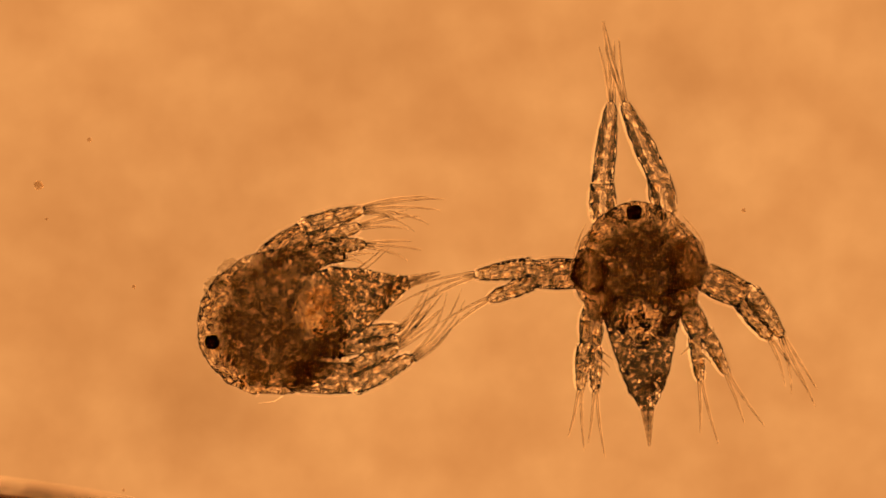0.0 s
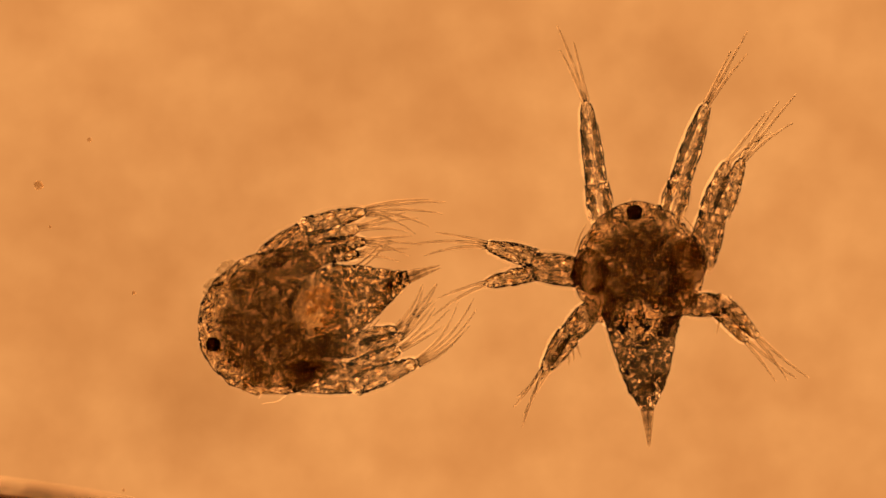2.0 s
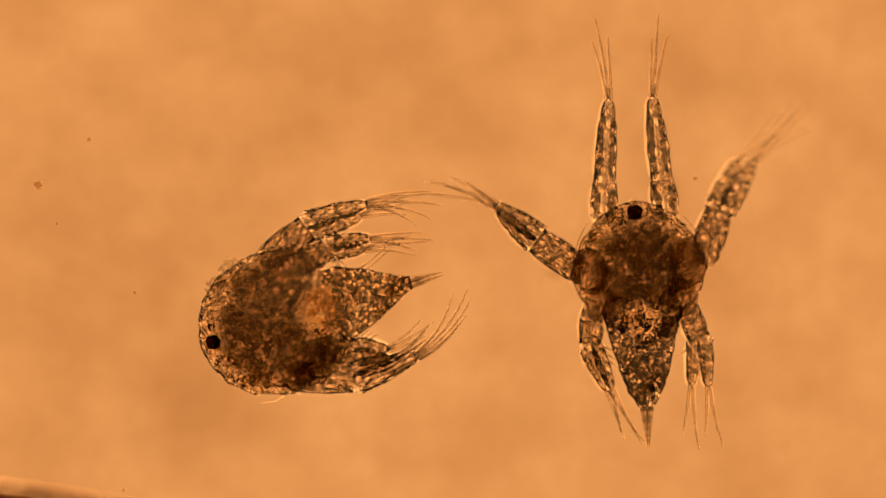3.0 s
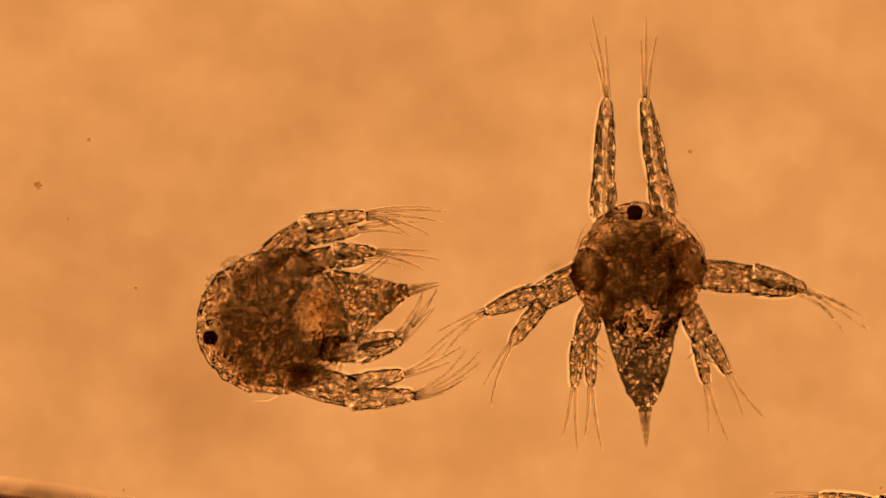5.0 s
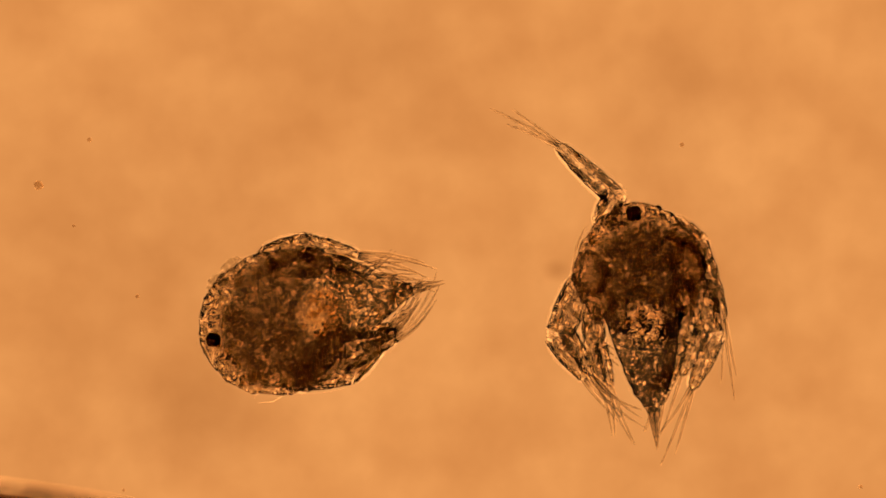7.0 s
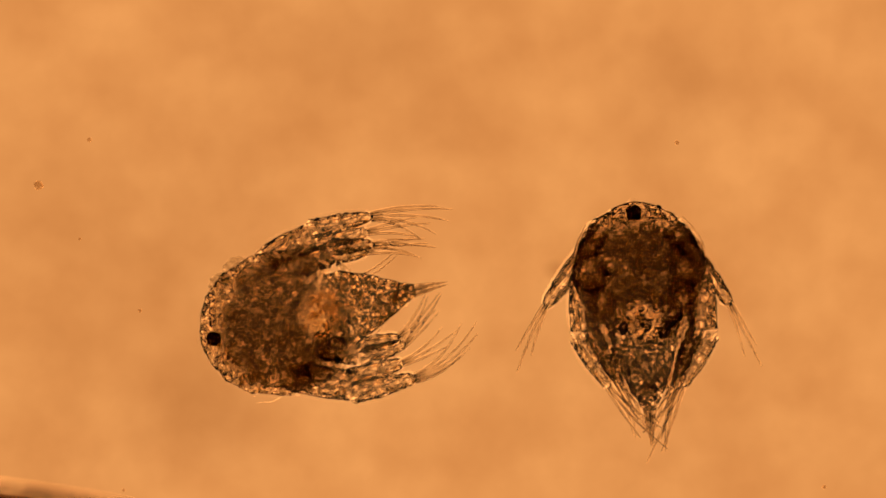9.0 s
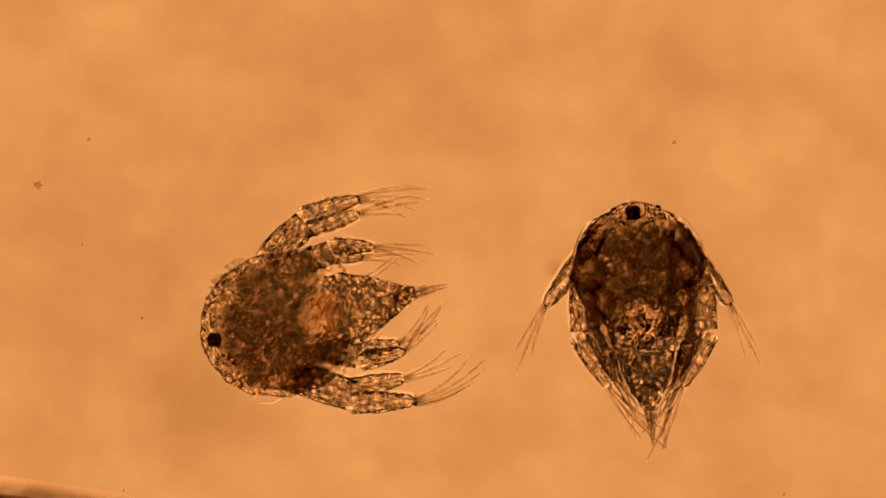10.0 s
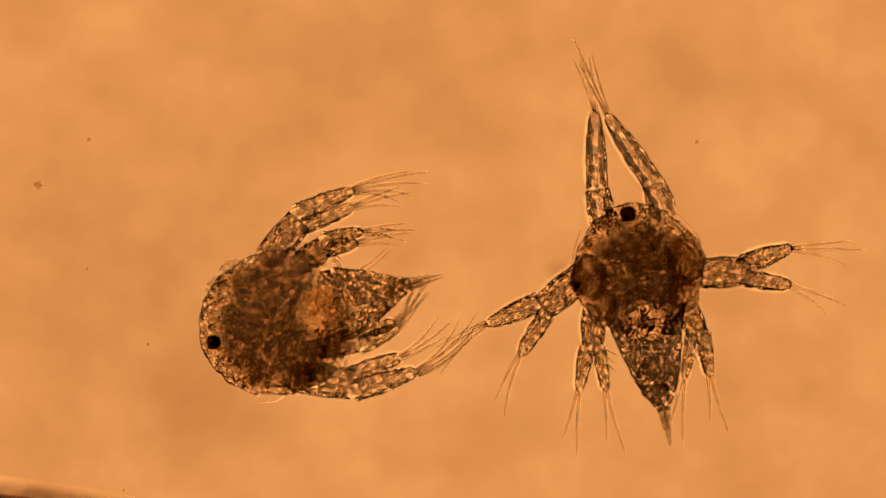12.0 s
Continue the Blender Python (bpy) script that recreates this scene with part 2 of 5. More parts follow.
def loft(profile, thick=0.75, rings=24, sides=20, rough=0.0, grain=9.0, bend=0.0, seed=0, rib=None, ends=(True, True), lip=1.0):
    """A rounded body along y: profile gives the half width along it, thick the depth against the width.
    rough: uneven relief; bend: sideways bow at the far end; rib: (step, depth) of the rings round it;
    ends: which ends are closed (an end that sits in the next piece is open);
    lip: over 1, the section thins out to its sides in a hollow curve."""
    pts = sorted(profile)
    y0, y1 = pts[0][0], pts[-1][0]
    bm = bmesh.new()
    loops = []
    for i in range(rings + 1):
        f = i / rings
        y = y0 + (y1 - y0) * (0.5 - 0.5 * math.cos(math.pi * f))
        w = max(curve_at(profile, y), 0.25)
        if rib:
            w *= 1 - rib[1] * (0.5 + 0.5 * math.cos(2 * math.pi * (y - y0) / rib[0])) ** 3
        x0 = bend * ((y - y0) / (y1 - y0)) ** 2
        loop = []
        for k in range(sides):
            a = 2 * math.pi * k / sides
            p = Vector((math.cos(a) * w, y, math.copysign(abs(math.sin(a)) ** lip, math.sin(a)) * w * thick))
            n = noise.noise((p + Vector((seed * 37.1, seed * 11.3, seed * 5.7))) / grain)
            n += 0.5 * noise.noise((p + Vector((seed * 3.1, seed * 17.3, 0))) / (grain * 0.4))
            s = 1 + rough * n / max(w, 3.0)
            loop.append(bm.verts.new((p.x * s + x0, p.y + rough * 0.3 * n, p.z * s)))
        loops.append(loop)
    for a, b in zip(loops, loops[1:]):
        for k in range(sides):
            bm.faces.new((a[k], a[(k + 1) % sides], b[(k + 1) % sides], b[k]))
    for loop, rev, closed in ((loops[0], True, ends[0]), (loops[-1], False, ends[1])):
        if not closed:
            continue
        c = bm.verts.new(sum((v.co for v in loop), Vector()) / sides)
        for k in range(sides):
            f = (loop[k], loop[(k + 1) % sides], c)
            bm.faces.new(f if rev else f[::-1])
    return bm


def bristle(length, width, bow, sides=5, steps=9, taper=0.7, ease=1.5):
    """One thin hair along y, tapering to its tip and bowed sideways."""
    bm = bmesh.new()
    loops = []
    for i in range(steps + 1):
        f = i / steps
        w = width * (1 - taper * f ** ease) * 0.5
        loops.append([bm.verts.new((bow * f ** 2.2 + math.cos(2 * math.pi * k / sides) * w, length * f,
                                    math.sin(2 * math.pi * k / sides) * w)) for k in range(sides)])
    for a, b in zip(loops, loops[1:]):
        for k in range(sides):
            bm.faces.new((a[k], a[(k + 1) % sides], b[(k + 1) % sides], b[k]))
    bm.faces.new(loops[0][::-1])
    bm.faces.new(loops[-1])
    return bm


def balls(places, material_seed=0):
    """Many small uneven droplets in one mesh: places of (x, y, z, radius)."""
    bm = bmesh.new()
    for x, y, z, r in places:
        made = bmesh.ops.create_icosphere(bm, subdivisions=2, radius=r)
        for v in made["verts"]:
            v.co *= 1 + 0.12 * noise.noise(v.co / r + Vector((x, y, z)))
            v.co += Vector((x, y, z))
    return bm


# ---- the setting ----
def box(x0, x1, y0, y1, z0, z1):
    bm = bmesh.new()
    bmesh.ops.create_cube(bm, size=1)
    for v in bm.verts:
        v.co = Vector((x0 if v.co.x < 0 else x1, y0 if v.co.y < 0 else y1, z0 if v.co.z < 0 else z1))
    return bm


slide = tagged(new("glass_slide", mesh_of("glass_slide", box(-900, 900, -600, 600, -250, -80), M_SLIDE, False)),
               "clear glass slide with a faint mottled film of dirt", "glass slide", kind="structure")

bm = bmesh.new()
bmesh.ops.create_circle(bm, cap_ends=True, segments=64, radius=4800)
lamp = tagged(new("backdrop", mesh_of("backdrop", bm, M_LAMP, False)),
              "warm orange lamp field of a microscope, with an added brighter rim", "lamp", kind="structure")
lamp.location = (0, 0, -20000 * UM)


# the water drop's edge on the glass at one corner of the field, built as a dark fibre; nested pale layers imitate its
# blur
def blur_layer(x0, y0, x1, y1, r, droop, seed):
    """A thick thread from (x0, y0) to (x1, y1), its upper side on that line."""
    bm = bmesh.new()
    loops = []
    for i in range(49):
        f = i / 48
        x, y = x0 + (x1 - x0) * f, y0 + (y1 - y0) * f - droop * (f - 0.5) ** 2 * 4 + droop
        w = (r + 0.5 * noise.noise(Vector((x / 18, seed, 3)))) * min(1.0, 0.15 + 9 * f * (1 - f))
        loops.append([bm.verts.new((x, y - r + math.cos(a * math.pi / 8) * w, -66 + math.sin(a * math.pi / 8) * w * 0.5)) for a in range(16)])
    for a, b in zip(loops, loops[1:]):
        for k in range(16):
            bm.faces.new((a[k], a[(k + 1) % 16], b[(k + 1) % 16], b[k]))
    bm.faces.new(loops[0][::-1])
    bm.faces.new(loops[-1])
    return bm


fibre = tagged(new("fibre"), "soft dark edge of the water drop, built as a fibre", "fibre")
for k, (y0, x1, r) in enumerate(((-199, -300, 6), (-202, -318, 5), (-205, -330, 4))):
    part("thread", blur_layer(-640, y0, x1, -230, r, 5.0, 10 + k), M_DROP_EDGE, fibre, "dark brown core of the drop's edge")
for k, (y0, x1, r) in enumerate(((-193, -275, 9), (-190, -265, 12), (-187, -255, 14), (-184.5, -248, 16), (-182, -240, 19), (-179, -232, 22))):
    part("blur_layer", blur_layer(-650, y0, x1, -228, r, 8.0, 2 + k), M_BLUR, fibre, "pale brown layer that imitates the edge's blur")


# ---- the animals ----
BRISTLES = {}
HAIRS = {}


def bristle_mesh(length, width, bow):
    key = (round(length), round(width, 1), round(bow))
    if key not in BRISTLES:
        BRISTLES[key] = mesh_of("seta", bristle(*key), M_SETA)
    return BRISTLES[key]


def spine_mesh(length):
    key = ("spine", length)
    if key not in BRISTLES:
        BRISTLES[key] = mesh_of("caudal_spine", bristle(length, 7.4, 0.5, 12, 14, 0.95, 1.2), M_SPINE)
    return BRISTLES[key]


def fan(segment, length, hairs, lean=0):
    """Hairs at the end of a limb's segment: (sideways place, degrees of splay, length, bow). They lean and curl to one side."""
    curl = 15 if hairs is SWIM else 2 if hairs is LONG else 6
    for x, turn, long, bow in hairs:
        ob = part("seta", bristle_mesh(long, 3.8, bow * 0.7 + (0 if not lean else -curl if lean > 0 else curl)), M_SETA, segment)
        ob.matrix_basis = pose(x * UM, (length - 2) * UM, 0, 0, 0, turn + lean)
        HAIRS.setdefault(segment.name, []).append((ob, x, length - 2, turn))


def film(owner, profile, wide, fades, *shape):
    """A thin clear film added round a part to draw its bright halo, wide micrometres thick, running out over its first
    and last fades micrometres.
    """
    y0, y1 = profile[0][0], profile[-1][0]
    outer = []
    for k in range(19):
        y = y0 + (y1 - y0) * k / 18
        s = min(1.0, (y - y0) / fades[0] if fades[0] else 1.0, (y1 - y) / fades[1] if fades[1] else 1.0)
        outer.append((y, curve_at(profile, y) + 0.15 + (wide - 0.15) * s * s * (3 - 2 * s)))
    if not fades[1]:
        outer.append((y1 + wide, outer[-1][1] * 0.6))
    if not fades[0]:
        outer.insert(0, (y0 - wide, outer[0][1] * 0.6))
    thick, *rest = shape
    part("film", loft(outer, thick * 1.2, *rest, None, (not fades[0], not fades[1]), 2.6), M_HALO_CLEAR, owner, "thin clear film added for the bright halo")


def cord(y0, y1, middle, radius, z, sides=7, steps=22):
    """A thin winding strand from y0 to y1: middle and radius give its sideways place and its half width along it."""
    bm = bmesh.new()
    loops = []
    for i in range(steps + 1):
        f = i / steps
        y, r = y0 + (y1 - y0) * f, radius(f)
        loops.append([bm.verts.new((middle(f) + math.cos(2 * math.pi * k / sides) * r, y, z + math.sin(2 * math.pi * k / sides) * r)) for k in range(sides)])
    for a, b in zip(loops, loops[1:]):
        for k in range(sides):
            bm.faces.new((a[k], a[(k + 1) % sides], b[(k + 1) % sides], b[k]))
    bm.faces.new(loops[0][::-1])
    bm.faces.new(loops[-1])
    return bm


def strands(seg, length, w0, w1, seed, bend, places, wide_part):
    """Muscle strands that run side by side down a limb's segment: their places and half width against its own."""
    rng = random.Random(seed + 70)
    for k, u in enumerate(places):
        turns, at, sway, fat = rng.uniform(1.2, 2.4), rng.uniform(0, 6.3), rng.uniform(0.04, 0.08), rng.uniform(0.85, 1.15) * wide_part
        wide = lambda f: w0 + (w1 - w0) * f
        stuff, name, label = ((M_STRAND, "muscle", "brown winding muscle strand"), (M_CANAL, "canal", "clear winding canal"))[k == 1] if len(places) == 3 else (M_FIBRE, "muscle", "pale brown muscle fibre")
        part(name, cord(length * 0.02, length * 0.95, lambda f: bend * f * f + wide(f) * (u + sway * math.sin(at + 6.28 * turns * f)),
                        lambda f: wide(f) * fat * (0.35 + 0.65 * math.sin(math.pi * min(1.0, f * 1.08 + 0.04)) ** 0.5 + 0.12 * math.sin(19 * f + at)), 2.0),
             stuff, seg, label)


def tube(name, thing, length, w0, w1, hairs=(), seed=0, rib=None, bend=0.0, thick=0.8, grains=70, lean=0):
    """A limb's segment along y from its joint, with a strand of muscle and grains in it and hairs at its end."""
    if hairs:
        prof = [(-0.6, w0 * 0.97), (1, w0), (length * 0.4, w0), (length * 0.62, (w0 + w1) / 2), (length * 0.78, w1), (length * 0.88, w1 * 0.84), (length * 0.95, w1 * 0.55), (length, w1 * 0.15)]
        closed, fades = (False, True), (14, 0)
    else:
        prof = [(-w0 * 0.4, w0 * 0.7), (w0 * 0.4, w0 * 0.95), (length * 0.5, w0), (length * 0.95, w1), (length + 0.2, w1 * 0.98)]
        closed, fades = (False, False), (14, 9)
    seg = part(name, loft(prof, thick, 26, 16, 0.7, 5.0, bend, seed, rib, closed), {"antennule_base": M_ROOT, "antennule_shaft": M_SHAFT, "antenna_base": M_BASE, "mandible_base": M_BASE}.get(name, M_BRANCH), thing)
    film(seg, prof, 2.4, fades, thick, 26, 32, 0.4, 5.0, bend, seed)
    strands(seg, length, w0, w1, seed, bend, *(((-0.55, 0.0, 0.55), 0.3) if "antennule" in name else ((-0.66, -0.24, 0.2, 0.64), 0.19)))
    if not hairs:
        k = w1 * 1.0
        part("joint", loft([(length - k, k * 0.3), (length - k * 0.7, k * 0.72), (length, k), (length + k * 0.7, k * 0.72), (length + k, k * 0.3)], thick, 12, 14, 0.4, 4.0, 0, seed + 60), M_JOINT, seg, "soft clear joint")
    rng = random.Random(seed)
    dots = []
    for _ in range(grains):
        y = rng.uniform(0.08, 0.94) * length
        w, u = curve_at(prof, y) * 0.96, rng.choice((-1, 1)) * rng.uniform(0.3, 0.93)
        dots.append((w * u, y, thick * w * math.sqrt(1 - u * u), rng.uniform(0.9, 1.8)))
    tagged(part("granular_matter", balls(dots), M_GRAIN, seg, "tiny clear granules"), kind="stuff")
    fan(seg, length, hairs, lean)
    seg["length"], seg["wide"] = float(length), float(w0)
    return seg


def scatter(rng, n, x, y, rx, ry, z, rz, small, large, hollow=0.0):
    """Places and sizes of n droplets in a flattened ball, or in its outer shell."""
    places = []
    while len(places) < n:
        a, b, c = (rng.uniform(-1, 1) for _ in range(3))
        if hollow < math.sqrt(a * a + b * b) < 1:
            places.append((x + a * rx, y + b * ry, z + c * rz, rng.uniform(small, large)))
    return places


def laid(places, profile, thick):
    """The same places, dropped on the upper surface of a body with that profile."""
    out = []
    for x, y, _, r in places:
        w = curve_at(profile, y)
        if abs(x) < 0.97 * w:
            out.append((x, y, thick * math.sqrt(w * w - x * x) + 0.3 * r, r))
    return out


def nauplius(label, side, shield, abdomen, tail, gut, seed):
    thing = tagged(new("nauplius"), label, "crustacean larva", "larvae in the water")
    part("shield", loft(shield, 0.55, 48, 48, 1.6, 8.0, 0, seed), M_SHIELD[side], thing, "clear domed back shield")
    tissue = [(y + (4 if y < -60 else -4), w * 0.9) for y, w in shield if w > 9]
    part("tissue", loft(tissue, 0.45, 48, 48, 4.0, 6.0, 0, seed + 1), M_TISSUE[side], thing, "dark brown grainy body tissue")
    part("eye", loft([(-6.6, 4), (-6, 5.8), (-2, 6.8), (2, 6.8), (5.6, 6), (6.3, 4)] if side == "right" else [(-6.6, 2.2), (-5.4, 4.8), (-2, 6.4), (2, 6.4), (5, 5), (6.4, 2.2)], 0.8, 16, 16, 0.8, 4.0, 0, seed + 2), M_EYE, thing, "single black eye spot").matrix_basis = pose(0, 0, 17 * UM)
    film(thing, shield, 2.8, (0, 0), 0.55, 48, 48, 0.6, 8.0, 0, seed)
    rng = random.Random(seed)
    ab = part("abdomen", loft(abdomen, 0.45, 36, 28, 1.1, 5.0, 0, seed + 3, None, (False, False)), M_ABDOMEN[side], thing, "grainy tapering hind body")
    film(ab, abdomen, 2.8, (30, 12), 0.45, 36, 40, 0.9, 5.0, 0, seed + 3)
    end = abdomen[-1][0]
    ab["length"] = float(end)
    for x, turn in ((-2.6, -2.8 if side == "right" else -2.5), (2.6, 3.4 if side == "right" else 2.0)):
        part("caudal_spine", spine_mesh(tail), M_SPINE, ab, "thin pointed tail spine").matrix_basis = pose(x * UM, (end - 5) * UM, 0, 0, 0, turn)
    dots = []
    for _ in range(210):
        y = rng.uniform(0.05, 0.9) * end
        w, u = curve_at(abdomen, y), rng.uniform(-0.95, 0.95)
        dots.append((u * w, y, w * 0.45 * math.sqrt(1 - u * u) + 0.5, rng.uniform(1.4, 3.0 if side == "right" else 2.5)))
    tagged(part("granular_matter", balls(dots), M_DROPLET if side == "right" else M_GRAIN, ab, "amber granules in the hind body"), kind="stuff")
    gx, gy, gr = gut
    tagged(part("gut_oil", balls(scatter(rng, 110 if side == "right" else 130, gx, gy, gr, gr, 27, 2, *((1.8, 4.6) if side == "right" else (1.2, 2.6)))), M_DROPLET if side == "right" else M_GRAIN, thing, "bright amber oil droplets in the gut"), kind="stuff")
    hx, hr = (17, 11) if side == "right" else (26, 14)
    head = laid(scatter(rng, 40, -hx, -5, hr, 9, 0, 1, 1.4, 3.0) + scatter(rng, 40, hx, -5, hr, 9, 0, 1, 1.4, 3.0), shield, 0.55)
    tagged(part("granular_matter", balls(head), M_DROPLET, thing, "clear granules beside the eye"), kind="stuff")
    back = laid(scatter(rng, 230, 0, -52, 62, 54, 0, 1, 0.9, 2.4) + scatter(rng, 26, -hx - 20, -25, 9, 13, 0, 1, 1.4, 3.0) + scatter(rng, 26, hx + 20, -25, 9, 13, 0, 1, 1.4, 3.0), shield, 0.55)
    tagged(part("granular_matter", balls(back), M_GRAIN, thing, "fine clear granules in the back"), kind="stuff")
    return thing, ab


SWIM = ((-3, 6, 60, -8), (-1.2, 3, 72, -9), (0.6, -1, 68, -4), (2.4, -4, 56, 3), (3.2, -8, 44, 5))
FEW = ((-1.8, 4, 46, -5), (0, 0, 56, -2), (1.8, -5, 44, 4))
PAIR = ((-1.4, 3, 58, -5), (1.2, -3, 46, 4))
TRIO = ((-1.8, 5, 62, -7), (0.2, 0, 76, -5), (2, -5, 54, 4))
LONG = ((-2, 3.4, 52, -3), (-0.2, 0.6, 74, -3), (1.6, -3.4, 56, 3))


def antennule(thing, seed, lean):
    a = tube("antennule_base", thing, 33, 12.2, 11.0, (), seed)
    b = tube("antennule_shaft", thing, 76, 9.8, 7.0, LONG, seed + 1, (19, 0.06), lean=lean)
    return a, b


def branched(kind, thing, base, outer, inner, w, seed, hairs=SWIM, lean=0):
    a = tube(kind + "_base", thing, base, w, w * 0.9, (), seed)
    b = tube(kind + "_branch", thing, outer, w * 0.66, w * 0.46, hairs, seed + 1, (6.5, 0.13), lean=lean)
    c = tube(kind + "_branch", thing, inner, w * 0.56, w * 0.44, PAIR if hairs in (TRIO, PAIR) else FEW, seed + 2, (14, 0.08), lean=lean)
    if kind == "mandible":
        for y, turn, long in ((0.15, 58, 13), (0.3, 48, 11), (0.45, 42, 10), (0.25, -50, 12)):
            ob = part("seta", bristle_mesh(long, 2.2, 1), M_SETA, c)
            ob.matrix_basis = pose((-1 if turn > 0 else 1) * w * 0.5 * UM, inner * y * UM, 0, 0, 0, turn)
    return a, b, c


right, right_abdomen = nauplius(
    "brown translucent larva with limbs spread, swimming in water", "right",
    [(-110, 6), (-104, 22), (-97, 34), (-90, 41), (-79, 49.5), (-70, 55.5), (-52, 60), (-27, 52), (-4, 35), (5, 20), (9, 8), (10, 2)],
    [(-12, 20), (-8, 32), (0, 36), (10, 33.5), (20, 31), (33, 27.8), (50, 23.4), (70, 16.6), (84, 9.2), (91, 5.4)], 37, (1, -98, 23), 3)
left, left_abdomen = nauplius(
    "brown translucent larva seen from its side, resting in water", "left",
    [(-122, 6), (-117, 26), (-109, 43), (-98, 55), (-83, 62), (-53, 64), (-21, 55), (-4, 41), (6, 25), (11, 10), (12.5, 2)],
    [(-8, 18), (-5, 26), (0, 32), (14, 33), (34, 26), (54, 15.5), (70, 7.5), (76, 5.4)], 34, (-3, -98, 20), 8)

# the other larva keeps its antennules folded: two round lobes show at its shoulder
for x, y, r, k in ((52, -34, 14, 1), (46, -16, 9.5, 2)):
    lobe = part("shoulder_lobe", loft([(-r, r * 0.4), (-r * 0.6, r * 0.85), (0, r), (r * 0.6, r * 0.85), (r, r * 0.4)], 0.7, 14, 16, 0.9, 5.0, 0, 300 + k), M_LUMP, left, "clear rounded lobe")
    lobe.matrix_basis = pose(x * UM, y * UM, -6 * UM, 0, 0, 50)
# brown swellings where the limbs leave the body
for animal, spots in ((right, ((-42, -49, 18, 21, 10), (43, -48, 19, 23, -10), (-36, -78, 15, 17, -15), (36, -78, 15, 17, 15))), (left, ((-45, -93, 16, 22, 15), (46, -97, 17, 20, -15)))):
    for x, y, rx, ry, turn in spots:
        part("limb_root", loft([(-ry, rx * 0.25), (-ry * 0.7, rx * 0.7), (0, rx), (ry * 0.7, rx * 0.7), (ry, rx * 0.25)], 0.6, 18, 20, 2.5, 6.0, 0, 320 + int(x)),
             M_LOBE if animal is right else M_LUMP, animal, "brown swollen limb root").matrix_basis = pose(x * UM, y * UM, -4 * UM, 0, 0, turn)
# the thin free rim of the back shield, from the first limbs to the shoulders
for sign, far in ((-1, 57), (1, 60)):
    rim = cord(-40, -7, lambda f: sign * (far - (far - 43) * f ** 1.6), lambda f: 0.35 + 0.75 * math.sin(math.pi * (0.04 + 0.92 * f)), 0, 8, 18)
    part("shield_rim", rim, M_SETA, right, "thin clear rim of the shield")
# two hairs and a small hooked spur beside its hind body
for x, y, long, turn in ((20, -142, 37, -160.8), (24.5, -141, 34, -163)):
    part("seta", bristle_mesh(long, 2.4, -3), M_SETA, left).matrix_basis = pose(x * UM, y * UM, 4 * UM, 0, 0, turn)
part("spur", bristle(17, 6, 4, 8, 8), M_LUMP, left, "small brown hooked spur").matrix_basis = pose(40 * UM, -122 * UM, 4 * UM, 0, 0, 123.5)
plate = part("clear_plate", loft([(-26, 2), (-12, 7), (6, 8), (20, 3)], 0.4, 14, 14, 0.4, 9.0, 0, 310), M_HALO_CLEAR, left, "clear crescent at the shield's rim")
plate.matrix_basis = pose(-57 * UM, -42 * UM, 0, 0, 0, 12)

R_ANTENNULES = [antennule(right, 100, 9), antennule(right, 110, -11)]
R_ANTENNAE = [branched("antenna", right, 48, 55, 48, 14, 120, TRIO, 5), branched("antenna", right, 48, 55, 48, 14, 130, TRIO, -11)]
R_MANDIBLES = [branched("mandible", right, 33, 46, 44, 11, 140, PAIR), branched("mandible", right, 33, 46, 44, 11, 150, PAIR)]
L_ANTENNAE = [branched("antenna", left, 46, 58, 52, 14, 160, SWIM, -8), branched("antenna", left, 54, 62, 52, 15.5, 170, SWIM, 8)]
L_MANDIBLES = [branched("mandible", left, 33, 40, 34, 11.5, 180, FEW, -5), branched("mandible", left, 38, 44, 40, 13, 190, FEW, 28)]

# a third larva that brushes the field's edge once with one limb
third, third_abdomen = nauplius(
    "brown translucent larva passing the edge of the field", "right",
    [(-110, 6), (-104, 22), (-97, 34), (-90, 41), (-79, 49.5), (-70, 55.5), (-52, 60), (-27, 52), (-4, 35), (5, 20), (9, 8), (10, 2)],
    [(-12, 20), (-8, 32), (0, 36), (10, 33.5), (20, 31), (33, 27.8), (50, 23.4), (70, 16.6), (84, 9.2), (91, 5.4)], 34, (2, -100, 24), 12)
third_abdomen.matrix_basis = pose(0, -85 * UM, 0, 0, 0, 180)
THIRD_LIMB = branched("antenna", third, 48, 55, 48, 14, 200, FEW, 10)
for seg, (x, y, turn) in zip(THIRD_LIMB, ((-45, -48, 79), (-92, -39, 79), (-92, -41, 94))):
    seg.matrix_basis = pose(x * UM, y * UM, -16 * UM, 0, 0, turn)


# ---- drifting specks ----
def speck(label, r, seed, stuff=M_DIRT):
    bm = bmesh.new()
    bmesh.ops.create_icosphere(bm, subdivisions=3, radius=r)
    for v in bm.verts:
        v.co *= 1 + 0.35 * noise.noise(v.co / r * 1.3 + Vector((seed, seed, 0)))
        v.co.z *= 0.6
    return tagged(new("debris_speck", mesh_of("debris_speck", bm, stuff)), label, "debris", "specks in the water")


SPECKS = [speck("tiny brown speck of debris drifting in water", r, i, M_PALE) for i, r in enumerate((1.9, 1.2, 1.6, 1.8))]
still = speck("round dark speck of debris on the slide", 3.8, 9, M_PALE)
still.location = (-359.5 * UM, 56.5 * UM, -70 * UM)
still = speck("faint brown speck of debris on the slide", 2.0, 11, M_PALE)
still.location = (-314.5 * UM, 97 * UM, -75 * UM)
still = speck("small brown speck of debris on the slide", 1.3, 13, M_PALE)
still.location = (-284 * UM, -214.5 * UM, -75 * UM)


# ---- what moves ----
BODY = {}


